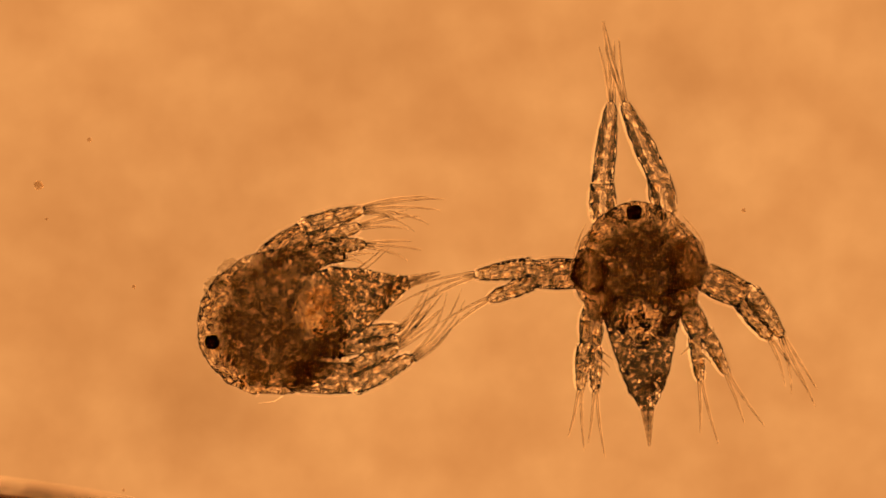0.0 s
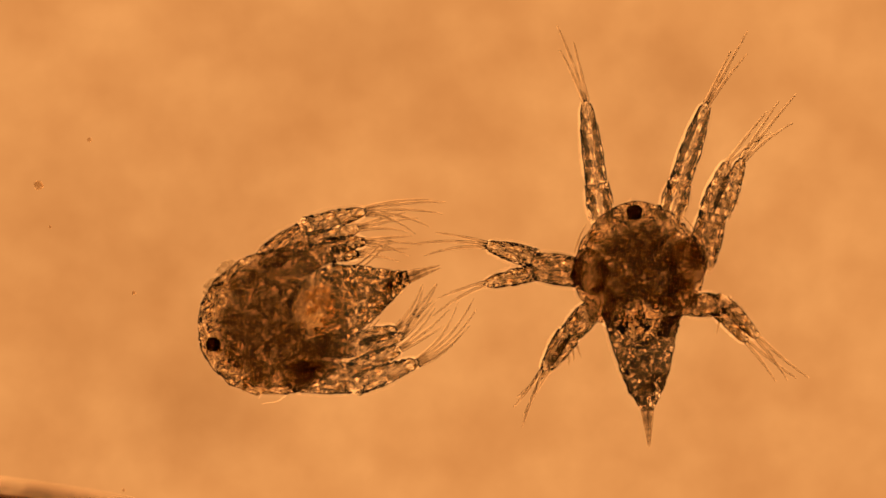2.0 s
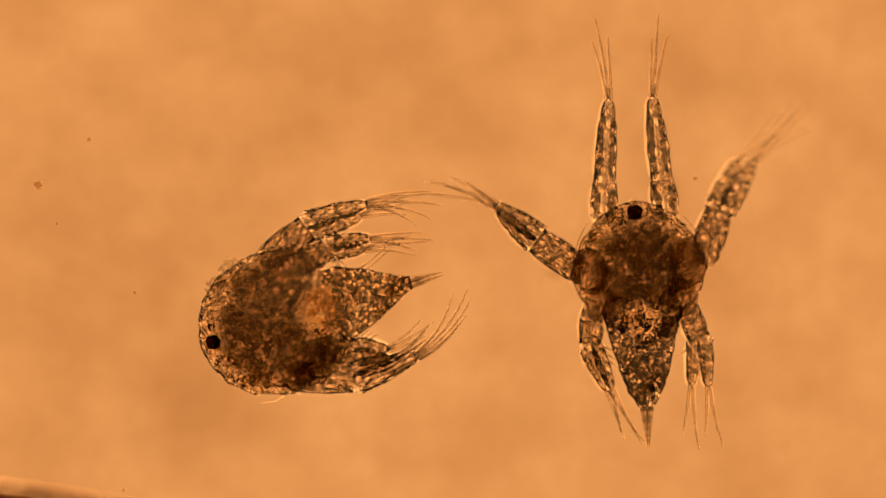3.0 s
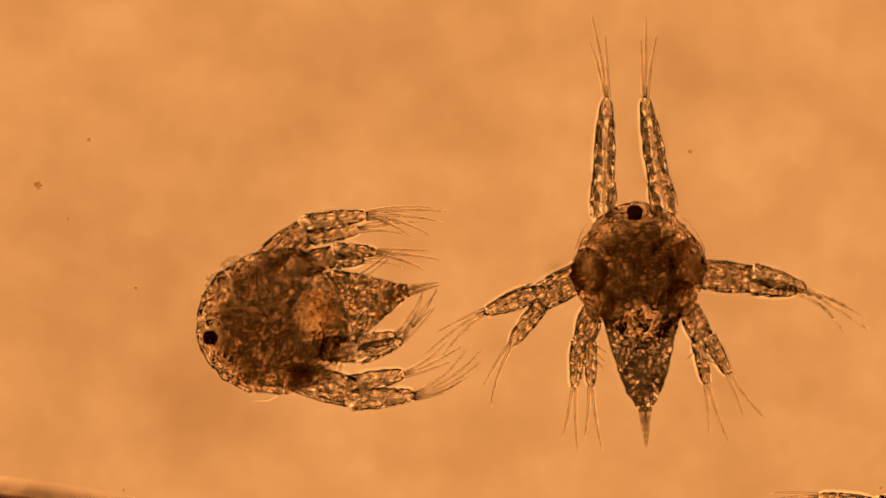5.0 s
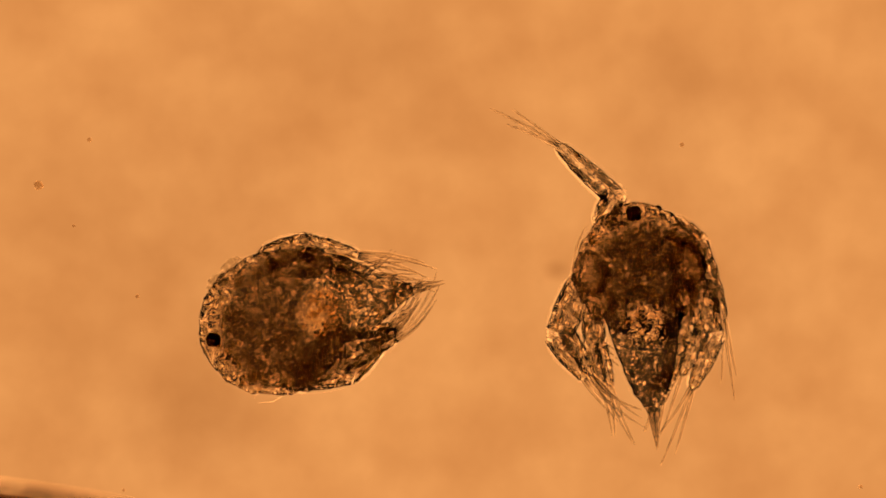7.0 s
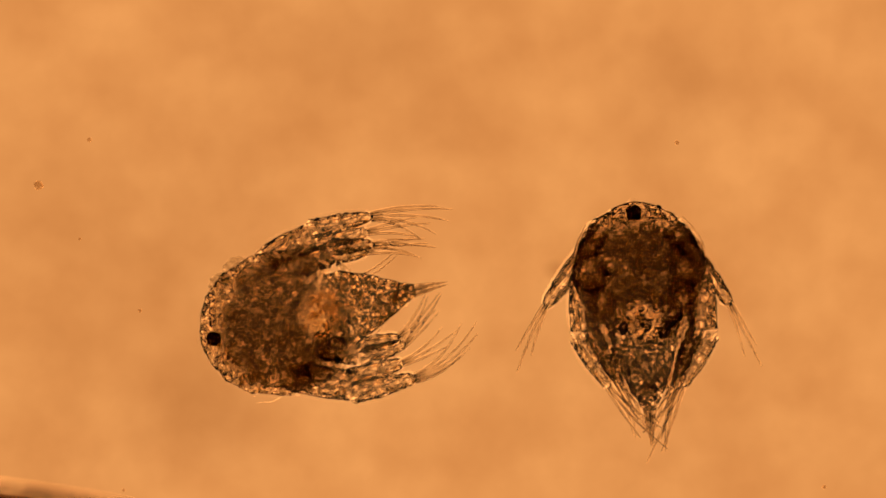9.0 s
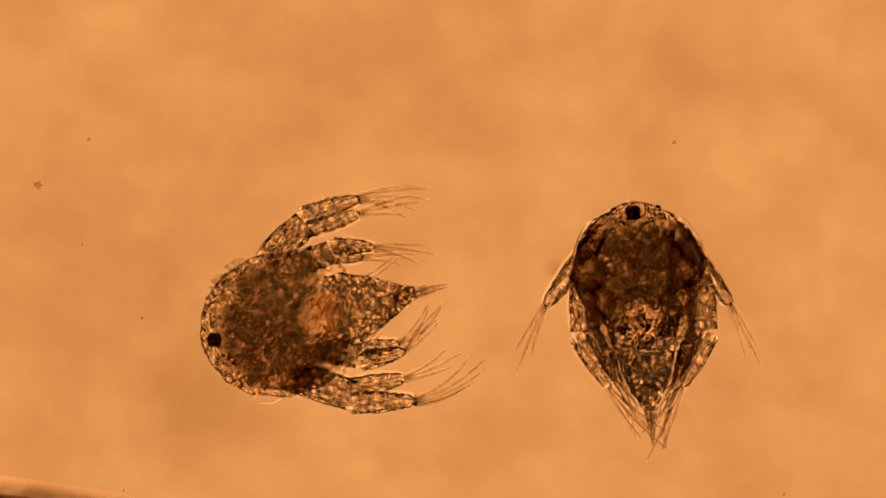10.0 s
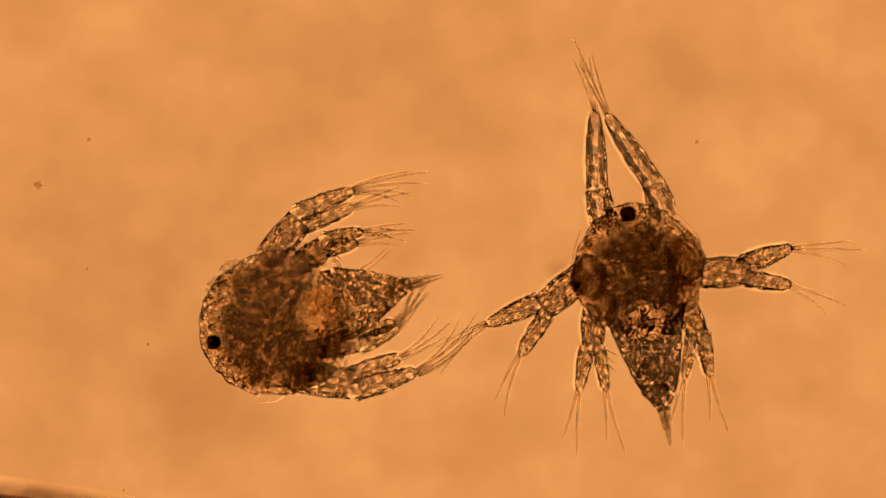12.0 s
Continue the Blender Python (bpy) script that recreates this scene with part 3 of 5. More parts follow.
def body_pose(rows, t):
    """The pose of an animal from the places of its eye and its tail's end, between two rows."""
    for a, b in zip(rows, rows[1:]):
        if t <= b[0]:
            s = (t - a[0]) / (b[0] - a[0])
            ex, ey, tx, ty = (p + (q - p) * s for p, q in zip(a[1:], b[1:]))
            break
    turn = math.degrees(math.atan2(ty - ey, tx - ex)) + 90
    return pose(ex * UM, ey * UM, 0, 0, 0, turn)


def swim(thing, rows):
    BODY[thing.name] = rows
    walk(thing, [(r[0], body_pose(rows, r[0])) for r in rows])


def stretch(a, b, length, depth):
    """The pose of a segment from its joint a towards b; where the way is shorter than the segment, it dips away."""
    dx, dy = b[0] - a[0], b[1] - a[1]
    flat = max(math.hypot(dx, dy), 0.55 * length)
    fall = -math.sqrt(max(length ** 2 - flat ** 2, 0)) * 0.8
    way = Vector((dx, dy, fall)).normalized()
    start = Vector((a[0], a[1], depth))
    if flat > length:
        start = Vector((b[0] - way.x * length, b[1] - way.y * length, depth))
    side = way.cross(Vector((0, 0, 1))).normalized()
    m = Matrix((side, way, side.cross(way))).transposed().to_4x4()
    m.translation = start * UM
    return m, start + way * length


def beat(thing, limb, joint, depth, *stretches, sway=None):
    """Key a limb; sway: (degrees, share of the branch's own angle, least, most) by which its hairs lean. Rows of the time and the places of its elbow or fork and of its one or two ends; joint is where it meets the body."""
    keys, leans = [[] for _ in limb], [[] for _ in limb]
    for row in (r for part_rows in stretches for r in part_rows):
        t, pts = row[0], [(row[i], row[i + 1]) for i in range(1, len(row), 2)]
        back = body_pose(BODY[thing.name], t).inverted()
        m, fork = stretch(joint, pts[0], limb[0]["length"], depth)
        keys[0].append((t, back @ m))
        apart = [0.0] * len(pts)
        if len(pts) > 2:
            # the two branches leave the fork side by side
            (ax, ay), (bx, by) = ((p[0] - pts[0][0], p[1] - pts[0][1]) for p in pts[1:3])
            gap = limb[1]["wide"] * (0.68 if ax * by - ay * bx > 0 else -0.68)
            apart = [0.0, gap, -gap]
        for k, (seg, end) in enumerate(zip(limb[1:], pts[1:])):
            dx, dy = end[0] - pts[0][0], end[1] - pts[0][1]
            d = math.hypot(dx, dy) or 1
            root = (pts[0][0] + dy / d * apart[k + 1], pts[0][1] - dx / d * apart[k + 1])
            m, _ = stretch(root, end, seg["length"], fork.z - 4 * k)
            keys[k + 1].append((t, back @ m))
            if sway:
                leans[k + 1].append((t, min(sway[3], max(sway[2], sway[0] + sway[1] * math.degrees(math.atan2(dy, dx))))))
    for seg, rows in zip(limb, keys):
        walk(seg, [rows[0], (0.04, rows[0][1]), *rows[1:-1], (rows[-1][0] - 0.04, rows[-1][1]), rows[-1]])
    for seg, rows in zip(limb, leans):
        for ob, x, y, turn in HAIRS.get(seg.name, ()) if rows else ():
            walk(ob, [(t, pose(x * UM, y * UM, 0, 0, 0, turn + lean)) for t, lean in rows])


def drift(thing, z, rows):
    walk(thing, [(t, pose(x * UM, y * UM, z * UM, 0, 0, 25 * t)) for t, x, y in rows])


def hinge(thing, ab, at_y, *stretches):
    """Key the hind body: rows of the time and the place of its end; it hinges at at_y on the body's axis."""
    keys = []
    for t, x, y in (r for part_rows in stretches for r in part_rows):
        m = body_pose(BODY[thing.name], t)
        joint = m @ Vector((0, at_y * UM, 0)) / UM
        keys.append((t, m.inverted() @ stretch(joint, (x, y), ab["length"], 0)[0]))
    walk(ab, keys)


def motions():
    swim(right,
         [(0, 169, 32.5, 185.5, -174.5), (1.5, 169, 32.5, 185.5, -174.5), (3, 169.5, 32.5, 185, -174.5), (5, 169.5, 32, 183, -173.5), (5.5, 170, 32.5, 185.5, -173.5), (6, 169, 32.5, 187, -173.5), (6.5, 166, 32.5, 187, -174.5), (7, 168.5, 31.5, 189.5, -176), (9, 168.5, 32, 187.5, -174.5), (10.5, 167.5, 32, 187, -175), (11, 166.5, 32, 188, -177), (11.5, 164, 31.5, 195.5, -175.5), (11.8, 164, 31, 197, -174.5), (12, 163.5, 31, 198.5, -172.5)])
    swim(left,
         [(0, -204, -82.5, -7, -21.5), (0.5, -207, -75.5, -3, -29.5), (1, -205, -80.5, -5.5, -23), (1.5, -204, -82.5, -5.5, -23), (2, -203, -84.5, -7, -16.5), (2.5, -204, -82.5, -5.5, -21.5), (3, -203, -82.5, -4, -21.5), (5, -205.5, -78.5, -6, -30.5), (5.5, -203, -82.5, -4.5, -23), (6, -204.5, -81, -2, -32.5), (6.5, -204, -81, -3, -27.5), (7, -203, -80.5, -3, -28), (9, -202.5, -79.5, -0.5, -31), (9.5, -202.5, -79.5, -0.5, -31), (10, -202, -80.5, 0, -33.5), (10.5, -203, -81, -2, -28), (11, -202.5, -82.5, -3, -26), (11.5, -203, -82.5, -3, -23.5), (12, -202.5, -82.5, -4, -22.5)])
    hinge(right, right_abdomen, -85,
        [(0, 181, -143.5), (5.5, 181, -143.5), (6.2, 182, -142.5), (6.4, 181, -137), (6.5, 183, -128.5), (6.7, 185.5, -137), (7, 186.5, -144.5), (9, 183, -143), (10.5, 183.5, -143.5), (11, 184, -145.5), (11.4, 187, -144.5), (12, 195.5, -143.5)])
    hinge(left, left_abdomen, -106,
        [(0, -30, -29), (0.5, -28, -36.5), (1, -29, -30.5), (1.5, -28.5, -30), (2, -30, -24.5), (3, -28, -29.5), (4.8, -45, -39.5), (4.9, -42, -38.5), (5, -32, -37), (5.5, -28, -29.5), (5.7, -28, -32), (5.8, -42, -35.5), (5.9, -56, -38.5), (6, -58, -39.5), (6.1, -56, -39.5), (6.3, -34.5, -34.5), (6.5, -28.5, -34.5), (7, -27, -35.5), (9, -24.5, -36.5), (9.5, -24.5, -36.5), (10, -24, -38.5), (10.5, -26, -34.5), (11, -27, -33), (11.3, -28, -32.5), (11.4, -36, -33.5)],
        [(11.5, -43, -34.5), (11.6, -39.5, -33.5), (11.7, -28, -32.5), (12, -28, -31)])
    beat(right, R_ANTENNULES[0], (142.0, 20.5), -6,
        [(0, 141, 58, 149.5, 130.5), (0.1, 145.5, 54, 145, 130), (0.2, 143.5, 58, 136, 133.5), (0.3, 142, 58.5, 130.5, 133.5), (0.4, 144.5, 51.5, 139.5, 126.5), (0.5, 134, 58, 116, 130.5), (0.6, 145.5, 51.5, 145, 126.5), (0.7, 143.5, 58, 136, 133.5), (0.8, 139, 57.5, 116.5, 130), (0.9, 145.5, 51.5, 145, 124.5), (1, 137, 58, 124, 132.9), (1.1, 138.5, 59.5, 116.5, 132), (1.2, 145, 54, 141.5, 129.9), (1.3, 134.5, 56, 95, 120.9)],
        [(1.4, 145.5, 54, 146.5, 130), (1.5, 135.5, 58.5, 129, 134), (1.6, 147.5, 52.5, 157.5, 127.8), (1.7, 138, 56, 109.1, 126.3), (1.8, 146.5, 51.5, 152, 124.5), (1.9, 143, 56.5, 132.5, 131.8), (2, 136, 58, 126.5, 131.5), (2.1, 144.5, 57.5, 141.5, 133.4), (2.2, 132.5, 53.5, 84, 112), (2.3, 147, 51.5, 155.5, 126.5), (2.4, 138, 58.5, 112.5, 130), (2.5, 140.5, 58, 142, 127), (2.6, 142.5, 55, 130.5, 130), (2.7, 145.5, 51.5, 146.5, 126.5)],
        [(2.8, 144, 57.5, 139.5, 133.4), (2.9, 140, 56.5, 120, 129.8), (3, 143, 58.5, 147, 134.4), (3.1, 137.5, 54, 105.5, 122.9), (3.2, 148, 54.5, 157.5, 129.9), (3.3, 138, 56, 109.1, 126.3), (3.4, 146.5, 51.5, 152, 124.5), (3.5, 143, 56.5, 132.5, 131.8), (3.6, 136, 58, 126.5, 131.5), (3.7, 144.5, 57.5, 141.5, 133.4), (3.8, 132.5, 53.5, 84, 112), (3.9, 147, 51.5, 155.5, 126.5), (4, 138, 58.5, 112.5, 130), (4.1, 140.5, 58, 142, 127)],
        [(4.2, 142.5, 55, 130.5, 130), (4.3, 145.5, 51.5, 146.5, 126.5), (4.4, 144, 57.5, 139.5, 133.4), (4.5, 140, 56.5, 120, 129.8), (4.6, 143, 58.5, 147, 134.4), (4.7, 137.5, 54, 105.5, 122.9), (4.8, 144, 57.5, 138, 133.3), (4.9, 148.5, 53.5, 163, 128), (5, 142, 59.5, 145, 135.4), (5.1, 147.5, 52.5, 157.5, 127.8), (5.2, 143, 58, 134, 133.5), (5.3, 147, 52.5, 154, 128), (5.4, 147, 52.5, 155.5, 128), (5.5, 139, 58, 135.5, 133.9)],
        [(5.6, 148.5, 54.5, 162, 129.3), (5.7, 148.5, 52, 164, 126.4), (5.8, 143, 58, 134, 133.5), (5.9, 142.5, 55, 129, 129.8), (6, 144, 58, 164, 121.5), (6.1, 144, 54.5, 136, 130), (6.2, 147.5, 51.5, 158, 126.8), (6.3, 144, 57.5, 138, 133.3), (6.4, 136, 55, 98.5, 121), (6.5, 137, 50.5, 91, 110.5), (6.6, 137, 50.5, 95, 105), (6.8, 138, 49.5, 104, 103), (7, 152, 46.5, 103, 91.5), (7.1, 145.5, 45.5, 91.5, 81.5)],
        [(7.2, 140.5, 44.5, 77, 56.5), (7.8, 130.5, 28, 78, -14.5), (8.8, 130.5, 0.5, 93, -48), (10.7, 130.5, 0.5, 93, -48), (10.9, 127, 23, 84.2, -39.8), (11, 125, 23.5, 79, -37), (11.1, 130.5, 35.5, 65.5, 28), (11.2, 133, 48, 80.5, 90.5), (11.3, 123.5, 52, 50.5, 72.5), (11.4, 145.5, 51.5, 145, 114), (11.5, 134, 55.5, 116.5, 126.5), (11.6, 130, 56, 80.7, 113.8), (11.7, 145, 51.5, 143, 123), (11.8, 132, 52, 79, 106.5)],
        [(11.9, 127.5, 55, 71.6, 106.4), (12, 136.5, 53, 134.5, 120.5)])
    beat(right, R_ANTENNULES[1], (200.0, 21.5), -6,
        [(0, 191, 62.5, 159.5, 131.5), (0.1, 196, 54, 195, 130), (0.2, 192.5, 58.5, 179, 133.3), (0.3, 196.5, 57.5, 196.5, 133.5), (0.4, 186, 56, 146.5, 120.9), (0.5, 203, 59.5, 227.9, 131.3), (0.6, 188, 56, 155.5, 124.5), (0.7, 192, 59, 177, 133.5), (0.8, 204.5, 59, 232.4, 129.7), (0.9, 189, 53.5, 154, 121), (1, 196, 59.5, 198.5, 135.5), (1.1, 210, 57.5, 254, 119.5), (1.2, 193, 58.5, 180.5, 133.5), (1.3, 210.5, 61.5, 250, 126.4)],
        [(1.4, 187.5, 59.5, 159, 130), (1.5, 209.5, 60, 248, 125.5), (1.6, 190.5, 56, 166.5, 128), (1.7, 200, 58.5, 212.5, 133.5), (1.8, 189.5, 55, 159, 124.5), (1.9, 195.5, 57.5, 191.5, 133.4), (2, 209.5, 58.5, 234.4, 130.3), (2.1, 192, 59, 177, 133.5), (2.2, 201, 59, 216.5, 133.4), (2.3, 190, 55.5, 163, 126.5), (2.4, 204, 58.5, 230.4, 129.8), (2.5, 190.5, 60.5, 155.5, 116.5), (2.6, 201, 52.5, 225, 124.5), (2.7, 190, 52.5, 157.5, 121)],
        [(2.8, 194.5, 58, 188, 133.5), (2.9, 208.5, 60, 245, 126.5), (3, 193.5, 61, 185, 136.5), (3.1, 206, 58, 239.4, 126.3), (3.2, 190, 57.5, 166.6, 129.8), (3.3, 200, 58.5, 212.5, 133.5), (3.4, 189.5, 55, 159, 124.5), (3.5, 195.5, 57.5, 191.5, 133.4), (3.6, 209.5, 58.5, 234.4, 130.3), (3.7, 192, 59, 177, 133.5), (3.8, 201, 59, 216.5, 133.4), (3.9, 190, 55.5, 163, 126.5), (4, 204, 58.5, 230.4, 129.8), (4.1, 190.5, 60.5, 155.5, 116.5)],
        [(4.2, 201, 52.5, 225, 124.5), (4.3, 190, 52.5, 157.5, 121), (4.4, 194.5, 58, 188, 133.5), (4.5, 208.5, 60, 245, 126.5), (4.6, 193.5, 61, 185, 136.5), (4.7, 206, 58, 239.4, 126.3), (4.8, 196.5, 57.5, 196.5, 133.5), (4.9, 191, 55.5, 169, 128), (5, 191, 60.5, 178.5, 135.5), (5.1, 190.5, 56, 165.6, 127.8), (5.2, 194, 58, 184, 133.3), (5.3, 189.5, 57, 162.5, 128), (5.4, 189.5, 58, 164, 129.5), (5.5, 197.5, 61.5, 188.5, 137)],
        [(5.6, 190.5, 57.5, 169, 130.4), (5.7, 192, 55, 173, 128.5), (5.8, 193.5, 58.5, 182.5, 133.5), (5.9, 199, 58, 209, 133.3), (6, 190.5, 58, 172, 129.5), (6.1, 195, 54, 189.5, 129.8), (6.2, 190.5, 56, 165.6, 127.8), (6.3, 194.5, 58, 188, 133.5), (6.4, 215.5, 51, 280.4, 90.5), (6.48, 232, 21.5, 285.5, -32), (6.5, 235.5, 16.5, 285.5, -40.5), (6.52, 235, 15.5, 283, -43.5), (6.6, 226, 8, 258, -59.5), (7, 225.5, 5.5, 249, -63.5)],
        [(7.2, 225.5, 5.5, 250, -62.5), (8.8, 214.5, 1.5, 253, -45.5), (10.7, 214.5, 1.5, 253, -45.5), (10.9, 223, 22, 271.5, -36.5), (10.98, 231.5, 29, 297, -9.5), (11, 231.5, 29, 297, -9.5), (11.02, 231, 29.5, 296.9, -8.4), (11.1, 219, 39.5, 282.5, 76.5), (11.2, 205.5, 53.5, 227, 126.4), (11.3, 217, 58, 275.5, 106.5), (11.4, 189.5, 53, 155.5, 121), (11.5, 197, 60, 204, 135.5), (11.6, 204, 57.5, 232.5, 128), (11.7, 187.5, 55.5, 152.1, 122.8)],
        [(11.8, 208.5, 58.5, 248.5, 123), (11.9, 198.5, 61, 204, 136.8), (12, 186.5, 57.5, 144, 120.5)])
    beat(right, R_ANTENNAE[0], (125.5, -22.0), -16,
        [(0, 80.5, -22, 27, -23.5, 38.6, -45.4), (0.1, 85.5, -39, 34, -45.5, 48.2, -69.2), (0.2, 89, -45, 41.5, -61.5, 55.5, -79.4), (0.3, 87.5, -44.5, 36, -58, 55, -79.9), (0.4, 91, -46.5, 43, -58, 63.7, -86), (0.5, 88, -52, 47, -83, 75.4, -98.3), (0.6, 85, -35, 32.5, -34.5, 47.1, -64.5), (0.7, 89.5, -35, 46.5, -38, 50.5, -61.5), (0.8, 83.5, -29.5, 36, -29.5, 38.5, -46.1), (0.9, 86.5, -0.5, 48.5, 35, 40.2, 12.3), (1, 78, -29.5, 30.5, -33.5, 38, -48.5), (1.1, 84.5, -18, 38, 3, 38, -29.5), (1.2, 82, -21.5, 32.5, -11.5, 34.6, -29.2), (1.3, 85.5, -28.5, 36, -24, 45, -47)],
        [(1.4, 81.5, -13, 30.5, 6.5, 34, -11.5), (1.5, 80.5, -19.5, 33, -8, 34.5, -33.3), (1.6, 86.5, 6, 50.5, 47.5, 41.5, 21), (1.7, 84.5, -26, 36, -24, 39.5, -38), (1.8, 85.5, -16, 45, 10, 38.7, -26.9), (1.9, 85, -23, 39.5, -18.5, 39.5, -29.5), (2, 80.5, -14.5, 40.5, 3, 36.5, -31), (2.1, 84.5, -23.5, 38, -18.5, 38, -31), (2.2, 84.5, -25, 38, -13, 39.9, -42.7), (2.3, 85.5, -21.5, 39.5, -8, 41.5, -33), (2.4, 85, -32, 36, -33, 43, -54.5), (2.5, 80.5, -9.5, 38, 18, 32.6, -12), (2.6, 82, -32, 34, -36.5, 37, -48.8), (2.7, 85, -6.5, 46.5, 31.5, 37.1, -9.2)],
        [(2.8, 82, -18.5, 32.5, -11.5, 34, -18.5), (2.9, 87.5, 3.5, 48.6, 42.4, 45, 19), (3, 83, 8, 48, 38, 50.5, 33), (3.1, 84.5, -18.5, 38, 1, 38, -29.5), (3.2, 85, -12, 38, 6.5, 41.5, -8), (3.3, 84.5, -26, 36, -24, 39.5, -38), (3.4, 85.5, -16, 45, 10, 38.7, -26.9), (3.5, 85, -23, 39.5, -18.5, 39.5, -29.5), (3.6, 80.5, -14.5, 40.5, 3, 36.5, -31), (3.7, 84.5, -23.5, 38, -18.5, 38, -31), (3.8, 84.5, -25, 38, -13, 39.9, -42.7), (3.9, 85.5, -21.5, 39.5, -8, 41.5, -33), (4, 85, -32, 36, -33, 43, -54.5), (4.1, 80.5, -9.5, 38, 18, 32.6, -12)],
        [(4.2, 82, -32, 34, -36.5, 37, -48.8), (4.3, 85, -6.5, 46.5, 31.5, 37.1, -9.2), (4.4, 82, -18.5, 32.5, -11.5, 34, -18.5), (4.5, 87.5, 3.5, 48.6, 42.4, 45, 19), (4.6, 83, 8, 48, 38, 50.5, 33), (4.7, 84.5, -18.5, 38, 1, 38, -29.5), (4.8, 83.5, -36, 32.5, -42, 42, -60.1), (4.9, 88.5, -39, 36, -50.5, 57.5, -65), (5, 83, -44.5, 39, -55.5, 59.5, -85.5), (5.1, 90.5, -41, 38, -50.5, 64.5, -74), (5.2, 88, -46.5, 41.5, -65, 53.6, -80), (5.3, 96, -53, 54, -86.5, 71.5, -90), (5.4, 96.5, -50, 52, -72, 75.5, -92), (5.5, 100.5, -69.5, 80.5, -115.5, 106.4, -117.1)],
        [(5.6, 117, -68, 100.5, -120.5, 118, -111.5), (5.7, 101, -58.5, 59, -93.5, 91.5, -102.5), (5.8, 110, -64, 77, -108, 113, -108), (5.9, 99, -52.5, 57.5, -79.5, 80.5, -93.5), (6, 103, -74.5, 89.5, -122, 109.5, -122), (6.1, 115.5, -69, 91.5, -118.5, 117.7, -117), (6.2, 120.5, -71.5, 104, -124, 126.4, -119.1), (6.3, 98, -55.5, 54, -79.5, 82.3, -100.9), (6.4, 117, -72, 123, -124, 135.7, -116.2), (6.5, 127.5, -77.5, 151.9, -126.8, 154.6, -117.1), (6.8, 123, -80.5, 148, -129.5, 151.5, -119.1), (7, 103, -74.5, 125.5, -114.5, 132.2, -112.6), (7.2, 119, -78.5, 145.4, -126.8, 147.5, -117.1), (8.8, 125, -73.5, 148, -123.5, 151.4, -113.6)],
        [(10.8, 125, -73.5, 148, -123.5, 151.4, -113.6), (11, 123.5, -82.5, 152, -129.5, 151.9, -121.2), (11.1, 123.5, -82.5, 152, -129.5, 151.9, -121.2), (11.2, 119, -65.5, 104, -115, 120, -113.5), (11.3, 109.5, -63, 71.5, -93.5, 110.7, -111), (11.4, 106.5, -62.5, 64.5, -88, 105.8, -110.5), (11.5, 125.5, -83.5, 133, -131, 140.5, -124.5), (11.6, 102.5, -58.5, 59, -92, 98.5, -104.5), (11.7, 114.5, -62.5, 93, -101, 110.8, -110.4), (11.8, 123.5, -69.5, 109, -122, 131.3, -116.9), (11.9, 96, -51.5, 45, -72, 91.5, -92), (12, 88, -52, 39, -67, 67.5, -95.4)])
